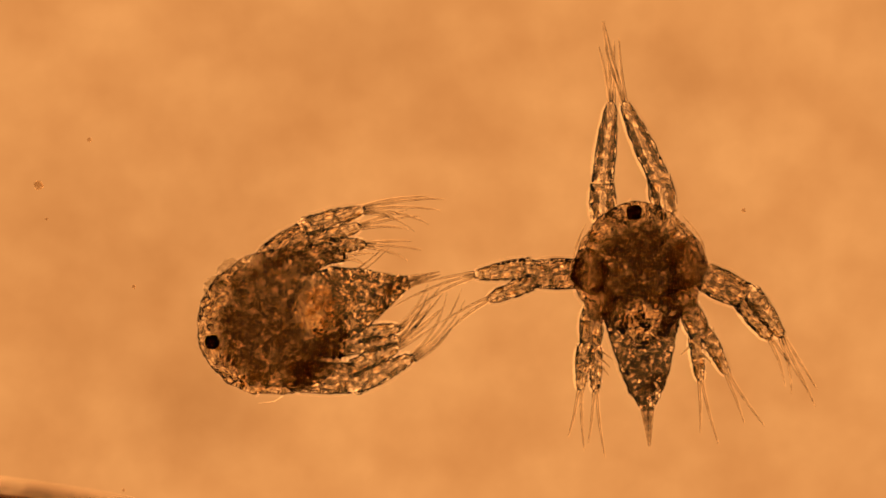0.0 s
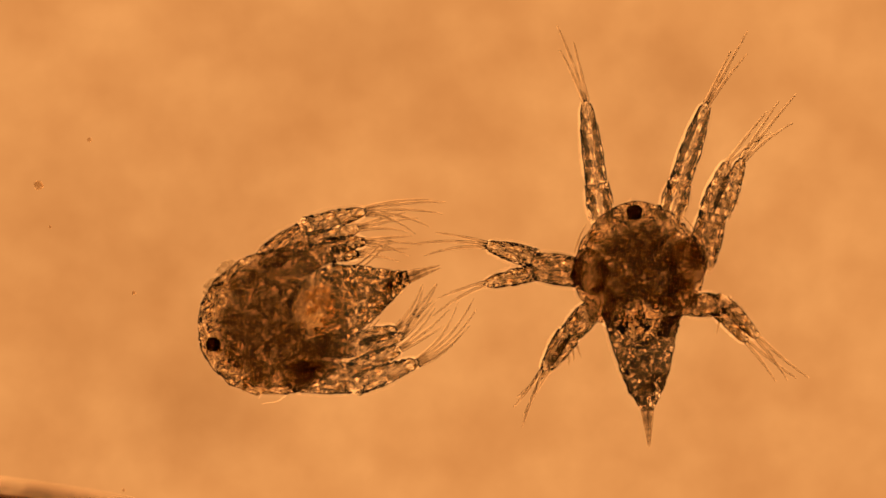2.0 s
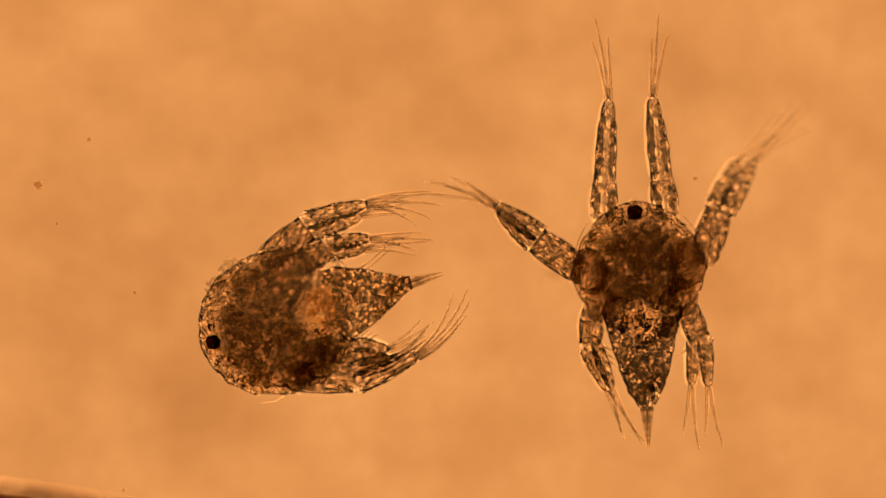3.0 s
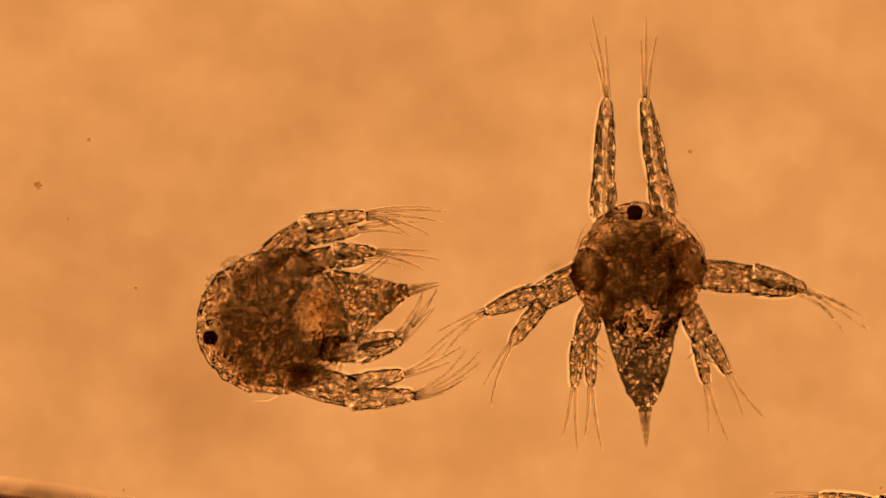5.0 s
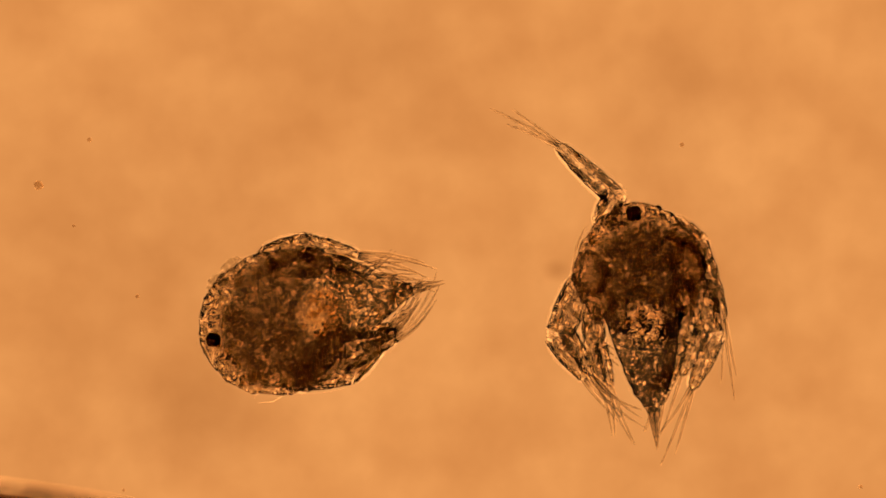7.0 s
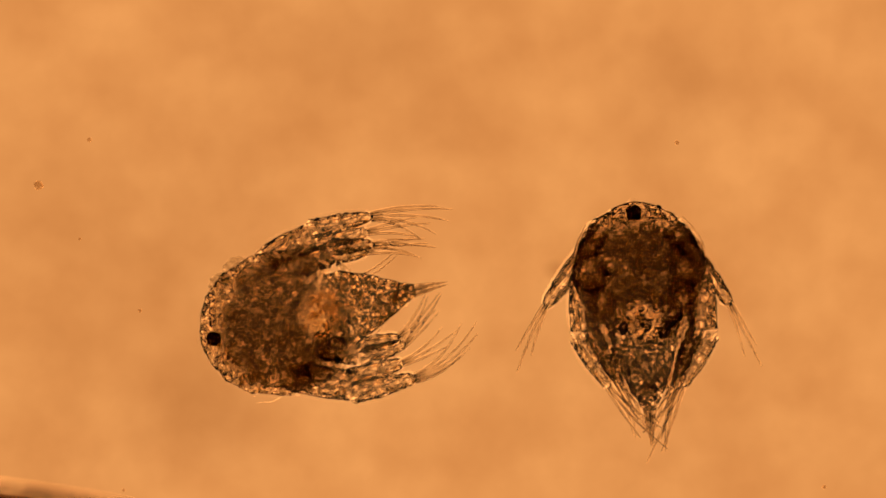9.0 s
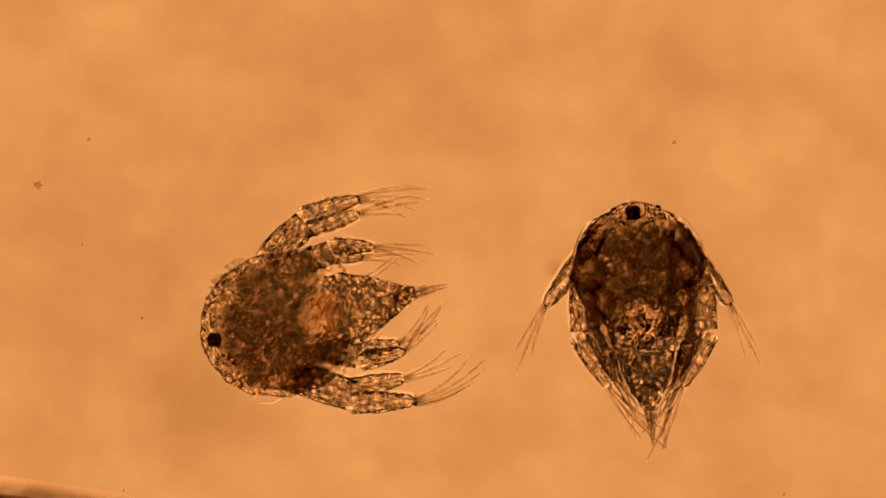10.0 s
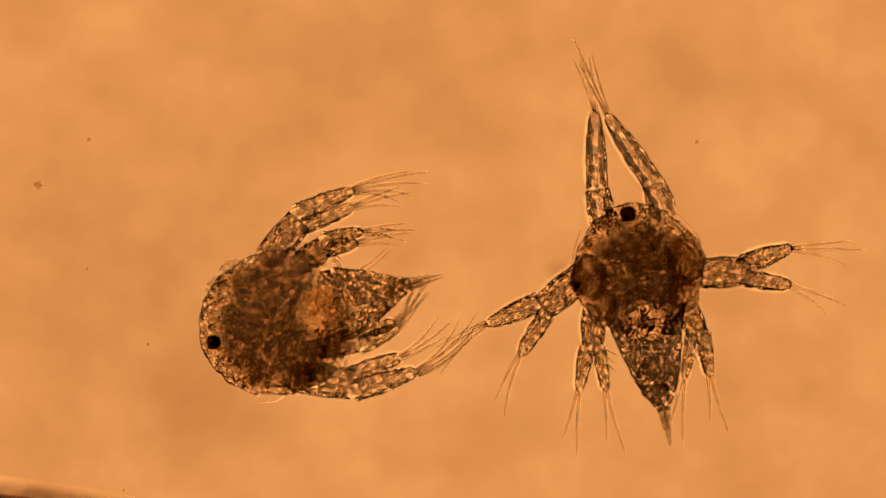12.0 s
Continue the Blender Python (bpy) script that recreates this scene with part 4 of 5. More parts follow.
    beat(right, R_ANTENNAE[1], (225.5, -22.0), -16,
        [(0, 268, -42, 300.5, -77, 290.5, -79.5), (0.1, 255, -45, 296.5, -67, 279, -75.5), (0.2, 254, -48, 291.5, -75.5, 280.5, -79.5), (0.3, 247.5, -62, 277, -102.5, 265.9, -106.3), (0.4, 252.5, -52.5, 289.3, -93.3, 271.5, -75.5), (0.5, 240.5, -59.5, 253, -109.5, 235.9, -107.3), (0.6, 254, -53, 293, -83, 279, -92), (0.7, 253.5, -51, 287.5, -79.5, 282.5, -88), (0.8, 266.5, -18.5, 312.5, -4, 312.5, -25.5), (0.9, 252, 26, 286, 69, 263, 72.5), (1, 270.5, -13, 320, -13.5, 317.7, -21.5), (1.1, 256.5, 8.5, 296.5, 46, 279, 33.5), (1.2, 258.5, 15.5, 295, 56.5, 288, 50.5), (1.3, 264.5, -12.5, 309, 3, 309, -7)],
        [(1.4, 258.5, 6.5, 298.5, 42.5, 293, 35.5), (1.5, 254.5, 20, 303, 45.5, 295.5, 35.5), (1.6, 229, 34.5, 237.5, 88.8, 225.5, 82.4), (1.7, 259.5, 10.5, 300, 47.5, 292.7, 45.2), (1.8, 236, 30.5, 250, 83.5, 242.3, 78.1), (1.9, 254, 16, 289.5, 56.5, 280.2, 56.2), (2, 239.5, 32, 265.5, 80.5, 253, 78), (2.1, 251, 29, 278.9, 76.4, 268, 73.9), (2.2, 240, 25, 259, 76.5, 251.4, 71.6), (2.3, 236, 32.5, 250, 85.5, 240.1, 80.3), (2.4, 258.5, 9.5, 298.5, 46, 292.9, 42.9), (2.5, 230, 36, 238, 90.4, 223.2, 83.5), (2.6, 241.5, 30, 261, 81.4, 252.2, 76.8), (2.7, 227.5, 35.5, 232.5, 90.3, 225.8, 83.5)],
        [(2.8, 252, 17, 286, 58.5, 275.6, 58.8), (2.9, 233, 28, 245, 81.5, 236.5, 75.9), (3, 245, 35, 275.5, 80.5, 261.9, 79.9), (3.1, 265, -10, 311, 6.5, 308, 0.5), (3.2, 252, 23.5, 282.5, 69, 272.6, 66.9), (3.3, 259.5, 10.5, 300, 47.5, 292.7, 45.2), (3.4, 236, 30.5, 250, 83.5, 242.3, 78.1), (3.5, 254, 16, 289.5, 56.5, 280.2, 56.2), (3.6, 239.5, 32, 265.5, 80.5, 253, 78), (3.7, 251, 29, 278.9, 76.4, 268, 73.9), (3.8, 240, 25, 259, 76.5, 251.4, 71.6), (3.9, 236, 32.5, 250, 85.5, 240.1, 80.3), (4, 258.5, 9.5, 298.5, 46, 292.9, 42.9), (4.1, 230, 36, 238, 90.4, 223.2, 83.5)],
        [(4.2, 241.5, 30, 261, 81.4, 252.2, 76.8), (4.3, 227.5, 35.5, 232.5, 90.3, 225.8, 83.5), (4.4, 252, 17, 286, 58.5, 275.6, 58.8), (4.5, 233, 28, 245, 81.5, 236.5, 75.9), (4.6, 245, 35, 275.5, 80.5, 261.9, 79.9), (4.7, 265, -10, 311, 6.5, 308, 0.5), (4.8, 258, 14, 294.8, 54.8, 289.9, 49.8), (4.9, 266, -13, 312.5, 1, 310.5, -7), (5, 273, -27, 320.5, -34.5, 313, -37), (5.1, 263.5, -32, 309, -42, 303, -44.5), (5.2, 261.5, -39, 305.5, -56, 298, -59.5), (5.3, 258, -44, 304, -59.5, 286, -77.5), (5.4, 257.5, -36.5, 307.5, -50.5, 280.5, -56), (5.5, 267.5, -46.5, 315.5, -69.5, 298, -79.5)],
        [(5.6, 256, -46.5, 302, -75.5, 279, -72), (5.7, 260, -50, 305.5, -81, 282.5, -76), (5.8, 256.5, -49.5, 295, -81, 288, -79.5), (5.9, 260, -50, 304, -81, 293, -82), (6, 261, -55, 304.5, -79.5, 284, -96.5), (6.1, 255, -53, 296.5, -88, 279, -88), (6.2, 249.5, -62, 282.5, -106, 269.8, -105.5), (6.3, 263.5, -28.5, 309, -25.5, 304, -47), (6.4, 270.5, -32, 320, -40, 298.5, -47), (6.5, 265, -45.5, 313, -72, 293, -78.5), (6.6, 250.5, -67, 252, -122, 236.7, -113), (6.8, 239, -74.5, 228, -123.5, 216.8, -117), (7, 235.5, -74.5, 220.5, -124.5, 210.5, -112), (8.8, 231, -72, 212, -122.5, 207.3, -113.7)],
        [(10.8, 231, -72, 212, -122.5, 207.3, -113.7), (11.1, 233, -79.5, 215.5, -127, 208, -120.5), (11.2, 233.5, -63, 259, -111.5, 227, -106), (11.3, 264, -24, 316.5, -34.5, 298.5, -17), (11.4, 264.5, -26.5, 311, -43.5, 305.5, -20.5), (11.5, 268, -37, 310.5, -59.5, 295.5, -63.5), (11.6, 267.5, -17, 316.5, 1, 312.5, -24), (11.7, 264, -11.5, 307.5, 15.5, 307.5, -15), (11.8, 257, -45.5, 296.5, -68.5, 288, -74.5), (11.9, 266.5, -24, 318, -24, 308, -29.5), (12, 268, -19.5, 308, 0.5, 308, -32)], sway=(-15, -0.17, -16, 5))
    beat(right, R_MANDIBLES[0], (133.0, -52.0), -24,
        [(0, 130.5, -84.5, 122, -124.5, 135.4, -128.2), (0.2, 130.5, -83.5, 121.5, -120.5, 133, -124.5), (0.4, 136.5, -84, 138, -124, 144, -122), (0.5, 128, -84.5, 118, -123.5, 130.5, -124.5), (0.6, 123, -81, 104, -115, 118, -117), (0.7, 134.5, -83.5, 133, -122, 140.5, -122), (0.8, 124, -76.5, 107.5, -106, 118, -107), (0.9, 129.5, -84.5, 120, -124, 130.5, -124.5), (1, 133, -84.5, 148, -127, 152.7, -123.9), (1.1, 123, -73.5, 105.5, -97, 115.5, -102), (1.2, 134.5, -83.5, 133, -122, 140.5, -122), (1.3, 119.5, -69.5, 98.5, -88, 108, -94.5), (1.4, 134.5, -83.5, 132.5, -122, 140.5, -122), (1.5, 125.5, -84.5, 117, -125.5, 125.5, -124.5)],
        [(1.6, 125, -80.5, 109, -113, 120.5, -117), (1.7, 130, -83.5, 121.5, -122, 130.5, -122), (1.8, 111, -68, 77, -83, 90.5, -92), (1.9, 136.5, -84.5, 138, -124.5, 144, -123.5), (2, 113, -74.5, 89, -107, 95.5, -104.5), (2.1, 132, -84.5, 127, -124, 135.5, -124), (2.2, 116, -78, 89.5, -108, 100.5, -112), (2.3, 133.5, -83, 130.5, -120.5, 138, -120.5), (2.4, 125, -77.5, 111, -108, 120.5, -109.5), (2.5, 115.5, -84.5, 95.5, -112, 108, -119.5), (2.6, 132, -84.5, 127, -124, 135.5, -124), (2.7, 120, -76.5, 98.5, -102.5, 110.5, -109.5), (2.8, 134.5, -83.5, 133, -122, 140.5, -122), (2.9, 124, -76.5, 108, -104.5, 118, -109.5)],
        [(3, 130.5, -84.5, 147, -127, 150.2, -123.9), (3.1, 119, -76.5, 96.5, -104.5, 108, -109.5), (3.2, 135, -85, 134, -126, 140.5, -124.5), (3.3, 130, -83.5, 121.5, -122, 130.5, -122), (3.4, 111, -68, 77, -83, 90.5, -92), (3.5, 136.5, -84.5, 138, -124.5, 144, -123.5), (3.6, 113, -74.5, 89, -107, 95.5, -104.5), (3.7, 132, -84.5, 127, -124, 135.5, -124), (3.8, 116, -78, 89.5, -108, 100.5, -112), (3.9, 133.5, -83, 130.5, -120.5, 138, -120.5), (4, 125, -77.5, 111, -108, 120.5, -109.5), (4.1, 115.5, -84.5, 95.5, -112, 108, -119.5), (4.2, 132, -84.5, 127, -124, 135.5, -124), (4.3, 120, -76.5, 98.5, -102.5, 110.5, -109.5)],
        [(4.4, 134.5, -83.5, 133, -122, 140.5, -122), (4.5, 124, -76.5, 108, -104.5, 118, -109.5), (4.6, 130.5, -84.5, 147, -127, 150.2, -123.9), (4.7, 119, -76.5, 96.5, -104.5, 108, -109.5), (4.8, 130, -84.5, 120, -124.5, 133, -124.5), (5, 125.5, -79.5, 116.5, -124.5, 131.5, -123.1), (5.1, 125.5, -81, 109, -113, 123, -119.5), (5.2, 134.5, -85, 130.5, -124.5, 143, -125.5), (5.5, 132, -89.5, 129.5, -124.5, 145.5, -127), (6, 135.5, -89.5, 134, -127, 150.5, -127), (6.3, 127, -83.5, 113, -119.5, 125.5, -124.5), (6.5, 148, -85.5, 158, -124.5, 163.8, -126.6), (7, 134, -82, 143, -123.5, 149, -122), (8.8, 148, -86, 159, -124, 165, -124)],
        [(11.1, 146, -86, 157, -124, 163, -124), (11.2, 136, -84.5, 135.5, -124.5, 143, -124.5), (11.3, 128, -84.5, 116.5, -124, 128, -124.5), (11.4, 133, -85, 128, -124.5, 138, -125.5), (11.5, 143, -89.5, 154, -124.5, 165.5, -127), (11.6, 124, -86, 104, -127.4, 123, -127.5), (11.7, 135, -84.5, 133, -124.5, 143, -124.5), (11.8, 135, -84.5, 133, -124.5, 143, -124.5), (11.9, 117, -73, 91.5, -95.5, 103, -102), (12, 133, -84.5, 120.5, -127, 144.8, -126.9)])
    beat(right, R_MANDIBLES[1], (215.5, -49.5), -24,
        [(0, 228, -74.5, 253, -112, 228.9, -118.5), (0.2, 222, -82.5, 234, -124, 225.5, -122), (0.3, 216.5, -80, 220.5, -119.5, 215.5, -114.5), (0.5, 220.5, -77, 228, -99.5, 217, -104.5), (0.6, 218.5, -74.5, 225.5, -104.5, 218, -104.5), (0.7, 214.5, -81.5, 215.5, -122, 212, -119.5), (0.8, 237, -68.5, 268, -88, 258, -94.5), (0.9, 225.5, -79, 241.5, -115, 233, -114.5), (1, 225.5, -79.5, 217, -124.5, 213, -119.5), (1.1, 239, -69, 273.5, -92, 263, -94.5), (1.2, 219.5, -84, 229, -127.5, 220.5, -124.5), (1.3, 235.5, -69.5, 264.5, -92, 255.5, -97), (1.4, 215.5, -82.5, 218, -124, 214, -122), (1.5, 233, -69.5, 253, -109.5, 245.5, -102)],
        [(1.6, 231, -74, 255.5, -101, 245.5, -107), (1.7, 229, -75, 250, -104.5, 240.5, -107), (1.8, 243.5, -63, 282.5, -77.5, 273, -82), (1.9, 214, -84, 213, -127.5, 210.5, -124.5), (2, 245.5, -49.5, 280.4, -79.4, 270.5, -82), (2.1, 224.5, -79.5, 239.5, -115, 230.5, -117), (2.2, 243.5, -62.5, 282.5, -75.5, 273, -82), (2.3, 220, -81, 229, -120.5, 222, -119.5), (2.4, 234.5, -68.5, 263, -88, 253, -94.5), (2.5, 245, -61.5, 277, -94.5, 263, -89.5), (2.6, 220.5, -81, 230.5, -118.5, 223, -119.5), (2.7, 237, -68.5, 268, -88, 258, -94.5), (2.8, 216.5, -82.5, 220, -124, 215, -122), (2.9, 238, -68.5, 271.5, -88, 260.5, -94.5)],
        [(3, 227, -79.5, 235.5, -122, 220.5, -122), (3.1, 236.5, -69.5, 266.5, -92, 258, -97), (3.2, 220.5, -83, 230.5, -124.5, 222, -123.5), (3.3, 229, -75, 250, -104.5, 240.5, -107), (3.4, 243.5, -63, 282.5, -77.5, 273, -82), (3.5, 214, -84, 213, -127.5, 210.5, -124.5), (3.6, 245.5, -49.5, 280.4, -79.4, 270.5, -82), (3.7, 224.5, -79.5, 239.5, -115, 230.5, -117), (3.8, 243.5, -62.5, 282.5, -75.5, 273, -82), (3.9, 220, -81, 229, -120.5, 222, -119.5), (4, 234.5, -68.5, 263, -88, 253, -94.5), (4.1, 245, -61.5, 277, -94.5, 263, -89.5), (4.2, 220.5, -81, 230.5, -118.5, 223, -119.5), (4.3, 237, -68.5, 268, -88, 258, -94.5)],
        [(4.4, 216.5, -82.5, 220, -124, 215, -122), (4.5, 238, -68.5, 271.5, -88, 260.5, -94.5), (4.6, 227, -79.5, 235.5, -122, 220.5, -122), (4.7, 236.5, -69.5, 266.5, -92, 258, -97), (4.8, 221.5, -79, 237.5, -108, 220.5, -122), (5, 230.5, -79.5, 253, -109.5, 234, -119.5), (5.1, 230, -76.5, 255.5, -104.5, 240.5, -114.5), (5.2, 223, -81.5, 239, -119.5, 225.5, -122), (5.5, 227, -79.5, 243, -119.5, 217.2, -122.4), (6, 223, -89.5, 228, -124.5, 212, -123.5), (6.3, 228, -80, 250, -115, 235.5, -119.5), (6.5, 218, -83.5, 208, -124.5, 201, -122), (7, 205.5, -84.5, 198, -124.5, 193, -122), (8.8, 213, -84, 206, -124, 200, -124)],
        [(11.1, 214, -84, 207, -124, 201, -123), (11.2, 219, -81, 228, -119.5, 219, -119.5), (11.3, 227.5, -77, 248.5, -106, 235.5, -114.5), (11.4, 215.5, -82.5, 218, -124.5, 213, -122), (11.5, 223, -84.5, 218, -124.5, 210.5, -119.5), (11.6, 243, -73.5, 282.5, -97, 263, -104.5), (11.7, 214.5, -82.5, 215.5, -124.5, 210.5, -122), (11.8, 214.5, -82.5, 215.5, -124.5, 210.5, -122), (11.9, 243, -62, 282.5, -72, 270.5, -82), (12, 225.5, -74.5, 237, -112, 213.7, -116.9)])
    beat(left, L_ANTENNAE[0], (-157.0, -10.5), -12,
        [(0, -122, 13, -69.5, 35.5, -73, 20.5), (0.5, -118.5, 16, -64.6, 37.5, -67, 20.5), (1, -118, 12, -63, 30.5, -69.5, 15.5), (1.5, -121.5, 13, -67.1, 33, -72, 18), (2, -122, 13, -68, 34, -74.5, 19), (2.5, -120, 16.5, -66, 37.5, -72, 23), (2.7, -122, 15.5, -72, 41.5, -74.5, 28), (2.8, -132, 28, -101, 68.5, -95, 50.5), (2.9, -122, 20.5, -76, 48, -77, 33), (3, -120.5, 18.5, -67, 40.5, -72, 30.5), (4.8, -122, 15.5, -67, 33, -73, 19.5), (5, -122, 15.5, -67, 30.5, -74.5, 18), (5.2, -127, 14.5, -72, 23, -77, 13), (5.4, -136, 13, -86, 21, -91, 12)],
        [(5.5, -137, 13, -88, 21.5, -92, 13), (5.6, -136, 13, -82, 21, -86, 12), (5.7, -131.5, 11.5, -73.5, 12.5, -79.9, 4.9), (5.8, -124.5, 1, -67, -4.5, -73.7, -10), (6, -123.5, 0, -66, -5.5, -73.3, -13.5), (6.5, -128, 0.5, -72, -7, -78.3, -14.7), (7, -129, 0.5, -74, -5.5, -79.2, -14.5), (7.2, -129, 0.5, -74, -5.5, -79.2, -14.5), (8.8, -118.5, 10.5, -64.5, 31.5, -67, 15.5), (9.1, -117, 11, -62, 29, -65.2, 15.4), (9.2, -122, 28, -85.5, 54.5, -70.2, 23.8), (9.4, -123, 29.5, -88, 56.5, -71.1, 27.1), (9.5, -116, 11.5, -62.1, 33, -64.5, 18), (9.8, -117, 14.5, -63, 35.5, -66, 20.5)],
        [(9.9, -131, 28, -100, 65, -87, 45), (10, -122, 23, -76, 44.5, -74.5, 31.5), (10.2, -122, 20.5, -72, 42.5, -72, 28), (10.5, -122, 20.5, -69.5, 41.5, -70.2, 25.3), (11, -119.5, 18, -72, 44, -69.5, 25.5), (11.2, -119.5, 18, -69.5, 41.5, -69.5, 25.5), (11.3, -129.5, 28, -94, 59, -77.5, 27), (11.4, -119.5, 19.5, -67, 38, -67.6, 23), (11.5, -117, 15.5, -66, 39, -65.5, 22.9), (11.6, -119.5, 19.5, -68, 41.5, -68, 25.5), (11.7, -129.5, 26.5, -96.5, 59, -87, 42.5), (11.8, -128, 25.5, -84.5, 54.5, -78.5, 39), (12, -127, 25.5, -79.5, 52.5, -79.5, 38)], sway=(3, -0.4, -6, 9))
    beat(left, L_MANDIBLES[0], (-129.5, -17.0), -22,
        [(0, -102, -2, -69.5, 4, -92, -7), (0.5, -101, 0.5, -63, 13, -67.3, 5.1), (1, -101, -4.5, -63, 3, -72, -7), (1.5, -102, -2, -67, 8, -72, -2), (2, -102, -2, -69.5, 6.5, -77, -4.5), (2.5, -102, 0.5, -67, 15.5, -72, 4.5), (2.8, -104.5, 8, -75, 27, -82, 18), (3, -102, 0.5, -63, 9.5, -68, 0.5), (5, -97, -6.5, -57.2, -3, -72, -9.5), (5.3, -107, -4.5, -72, 0.5, -77, -5.5), (5.5, -117, -2, -89, -3.5, -94.5, 0.5), (5.7, -112, -7, -72.1, -4.5, -78.1, -9.4), (5.9, -100.5, -15, -61, -19.5, -67.3, -22.4), (6.5, -99.5, -17, -60, -23.5, -66.8, -26.3)],
        [(7.2, -99.5, -17, -60, -23.5, -66.8, -26.3), (8.8, -100, -3.5, -61, 4.5, -67, -2), (9.5, -99, -3, -59.7, 4.5, -67, -2), (9.9, -102, 0.5, -67, 15, -68.8, 7.6), (10, -99.5, -2, -59.7, 1.5, -72, -7), (10.5, -99, -3.5, -59.5, 1.5, -72, -7), (11, -101, -2, -67, 5.5, -72, -2), (11.3, -102, 0.5, -67, 9, -72, 0.5), (11.5, -99.5, 0.5, -64.5, 13, -67, 4.5), (12, -104.5, 3, -72, 15.5, -77, 5.5)], sway=(3, -0.4, -6, 9))
    beat(left, L_ANTENNAE[1], (-132.0, -112.0), -12,
        [(0, -82, -114.5, -26, -95.5, -38.7, -85.7), (0.5, -82, -124.5, -28, -125.5, -36, -109.5), (1, -82, -117, -23.5, -108.5, -35, -94.7), (1.5, -82, -114.5, -21, -107, -33.7, -95.2), (2, -81, -114.5, -21, -99.5, -36.5, -87.6), (2.5, -80.5, -117, -19.5, -107, -33.3, -95.1), (2.7, -82, -122, -21, -119.5, -32.2, -107.1), (2.8, -92, -127, -37, -151.5, -40.2, -122.6), (2.9, -82, -124.5, -23, -125.5, -32.9, -107.3), (3, -79.5, -113.5, -21, -93.5, -47, -99.5), (4.8, -82, -124.5, -23, -124.5, -33, -107), (5, -82, -127, -25.5, -129.5, -33, -110.5), (5.2, -84.5, -127, -27, -130.5, -34.5, -114.5), (5.4, -91, -135.5, -38, -152, -42, -142)],
        [(5.5, -92, -137, -41, -164.5, -47, -154.5), (5.6, -87, -127, -28.5, -132, -37, -124.5), (5.7, -84.5, -117, -32, -92, -42, -97), (5.8, -84.5, -114.5, -34.5, -82, -44.5, -87), (6, -82, -107.5, -34.5, -82, -47, -89.5), (6.5, -87, -107.5, -43.5, -78, -57, -84.5), (7, -87, -107.5, -44.5, -79.5, -59.5, -89.5), (7.2, -87, -107.5, -44.5, -79.5, -59.5, -89.5), (8.8, -82, -120.5, -23, -114.5, -34.5, -99.5), (9.1, -82, -121.5, -24.5, -114.5, -34.5, -102), (9.2, -92, -127, -40.5, -151.5, -42.5, -111), (9.4, -91, -127, -38, -148, -43.7, -105.4), (9.5, -82, -120.5, -23, -119.5, -34.5, -102), (9.8, -82, -120.5, -23, -119.5, -34.5, -102)],
        [(9.9, -92, -127, -40.5, -151.5, -41, -117.1), (10, -82, -129.5, -24.5, -134.5, -33, -114.5), (10.5, -82, -121.5, -23, -122, -33, -105.5), (11, -82, -119, -21, -122, -34.2, -98.5), (11.2, -82, -119, -21, -122, -34.2, -98.5), (11.3, -92, -127, -39.5, -149.5, -41.5, -114.5), (11.4, -82, -124.5, -22, -124.5, -33.7, -105.2), (11.5, -82, -119, -21, -120.5, -33, -101.7), (11.6, -82, -122, -21, -120.5, -33.9, -102.2), (11.7, -92, -127, -39.5, -149.5, -43.6, -108), (11.8, -87, -124.5, -31, -137, -39.8, -102.7), (11.9, -82, -122, -24.5, -119.5, -36.4, -96.9), (12, -82, -119.5, -21.1, -108, -36.1, -95.1)])
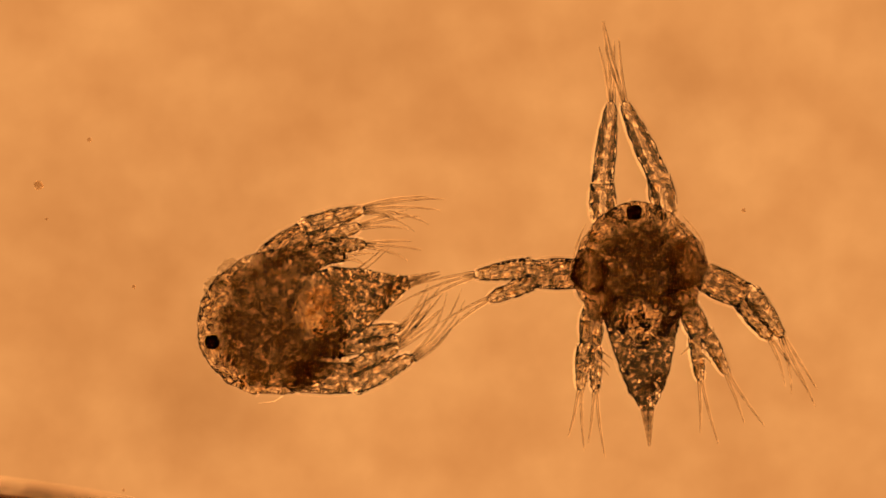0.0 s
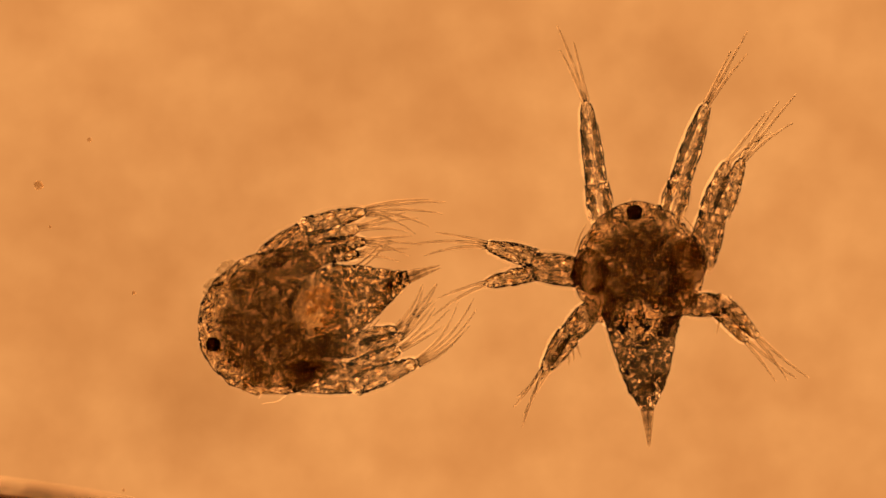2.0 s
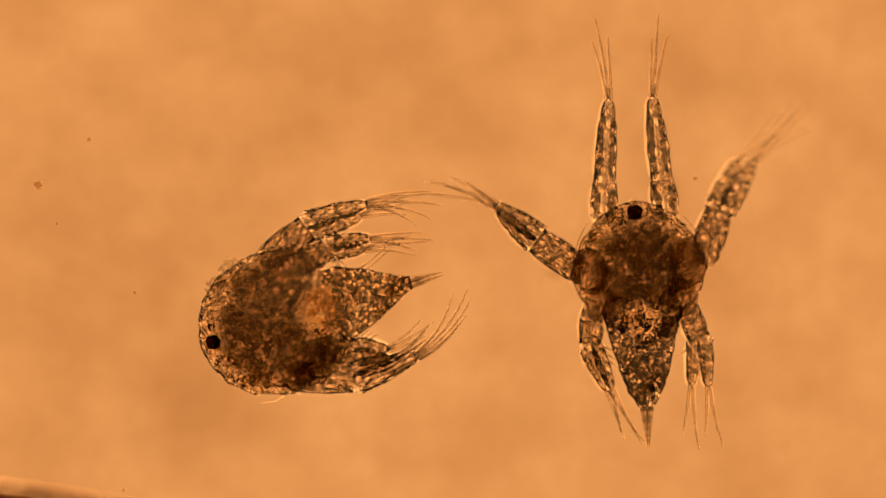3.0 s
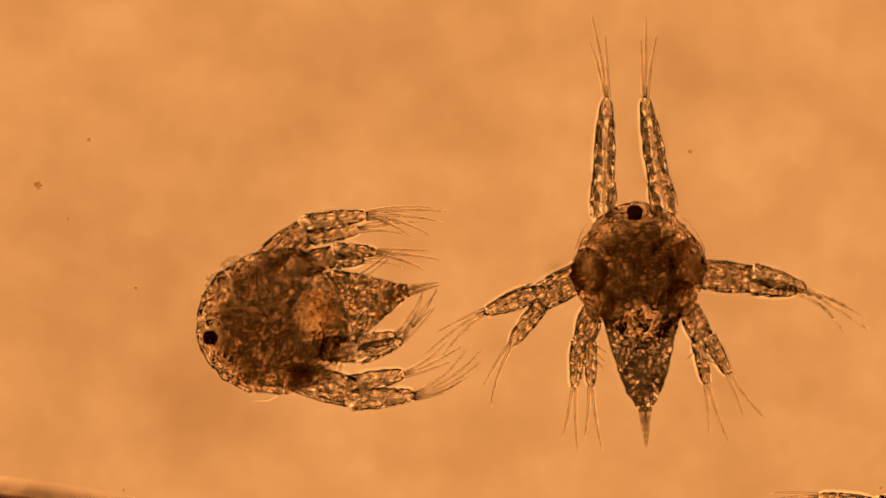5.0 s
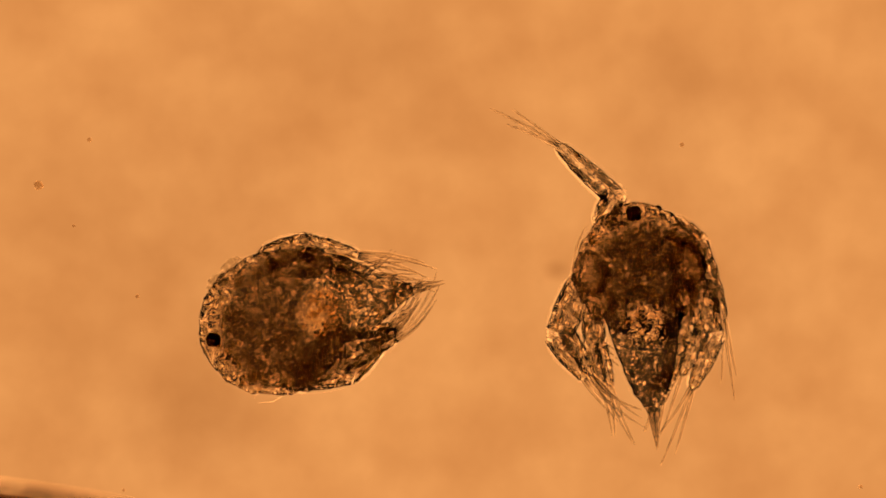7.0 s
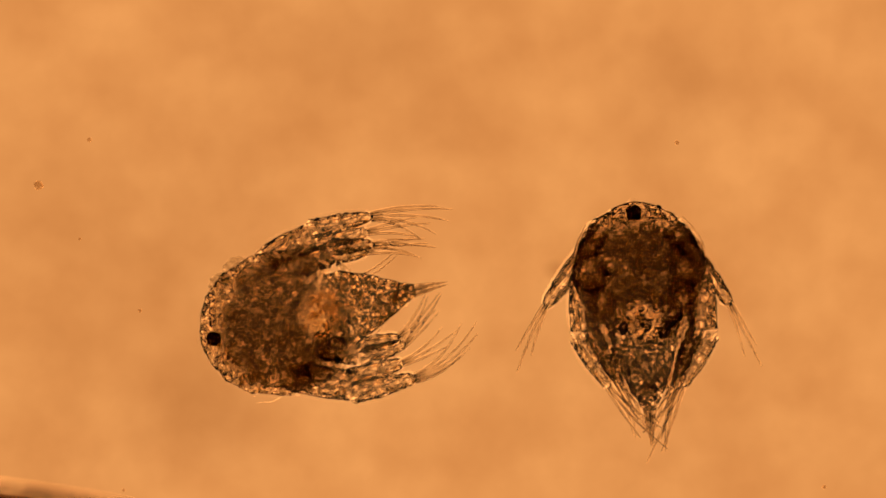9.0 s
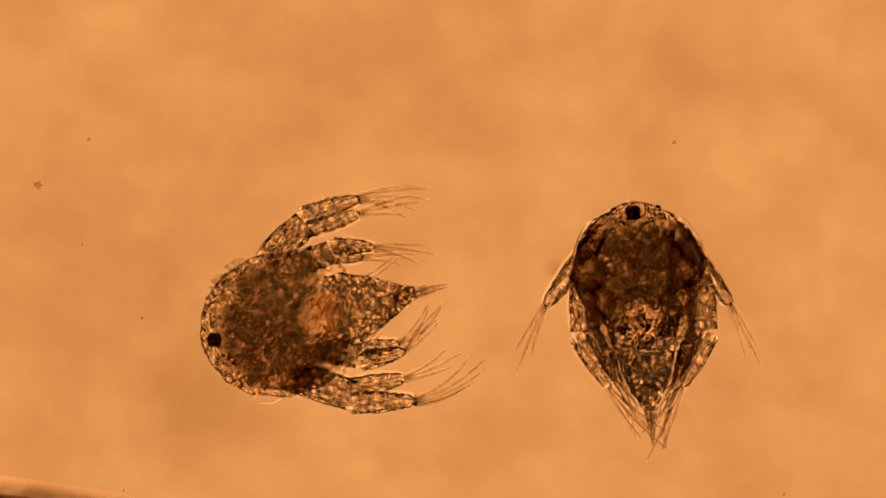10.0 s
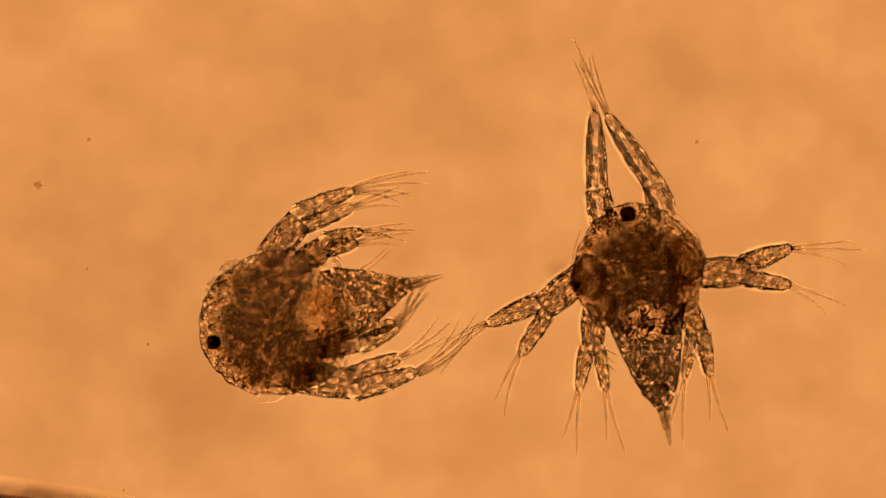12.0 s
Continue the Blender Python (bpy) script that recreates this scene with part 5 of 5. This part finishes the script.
    beat(left, L_MANDIBLES[1], (-112.0, -84.5), -22,
        [(0, -77, -82, -39, -70.5, -37.1, -79.6), (0.5, -77, -95.5, -41, -95.5, -47, -88.5), (1, -77, -88.5, -36, -81, -42, -75.5), (1.5, -77, -88.5, -36, -82, -42, -77), (2.5, -77, -87, -36, -79.5, -42, -74.5), (2.7, -77, -87, -38, -81, -42, -75.5), (3, -79.5, -89.5, -47, -99.5, -52, -89.5), (5, -77, -89.5, -36, -81, -42, -77), (5.5, -78.5, -114, -39, -133.5, -47, -124.5), (5.7, -79.5, -99.5, -47, -89.5, -52, -84.5), (6, -77, -84.5, -37, -69.5, -42, -65.5), (6.5, -76, -79.5, -44.5, -73.5, -49.5, -69.5), (7.2, -76, -79.5, -44.5, -73.5, -49.5, -69.5), (8.8, -74.5, -90.5, -33, -82.5, -39.5, -77.5)],
        [(10, -74.5, -94.5, -34, -90.5, -39, -84.5), (11, -76, -85.5, -36, -76, -41, -72), (11.5, -74.5, -87, -32, -80.5, -38, -75.5), (12, -77, -80.5, -39.5, -69.5, -43, -65.5)])
    drift(SPECKS[0], -20, [(0, 266.5, 34), (0.5, 266.5, 29), (1, 264, 36), (2.5, 251.5, 47.5), (3, 223.5, 62.5), (5, 219, 86.5), (5.5, 214, 86.5), (6, 228, 83.5), (6.5, 200, 93.5), (7, 211.5, 92.5), (9.5, 205.5, 94.5), (10, 204.5, 94.5), (11, 210.5, 93.5), (12, 224.5, 94.5)])
    drift(SPECKS[1], -60, [(0, -352, 26.5), (1, -352, 25), (2, -349, 19.5), (3, -343, 22.5), (5, -333, 26.5), (6, -331, 21.5), (7, -328, 20.5), (9.5, -321.5, 6), (10.5, -320, 0), (11, -320, -6.5), (12, -316, -17.5)])
    drift(SPECKS[2], -55, [(0, -274.5, -33.5), (0.5, -273.5, -28), (1, -275, -34), (2, -274.5, -39), (3, -273.5, -39), (5, -272.5, -34.5), (6, -271.5, -38), (7, -271.5, -42), (9.5, -268, -58), (10, -267, -61), (11, -265.5, -71.5), (11.5, -263.5, -80.5), (12, -261.5, -84.5)])
    drift(SPECKS[3], -30, [(0, 398, -214.5), (8.8, 343, -210.5), (9.5, 319, -213.5), (10, 302, -217), (10.5, 288, -224.5), (12, 278, -232)])
    walk(third, [(t, pose(x * UM, y * UM, 0, 0, 0, 0)) for t, x, y in ((0, 470, -420), (4.6, 470, -330), (4.8, 470, -235), (4.9, 474, -183), (5.0, 477, -191), (5.1, 476, -192), (5.2, 474, -205), (5.5, 480, -300), (12, 520, -480))])


motions()
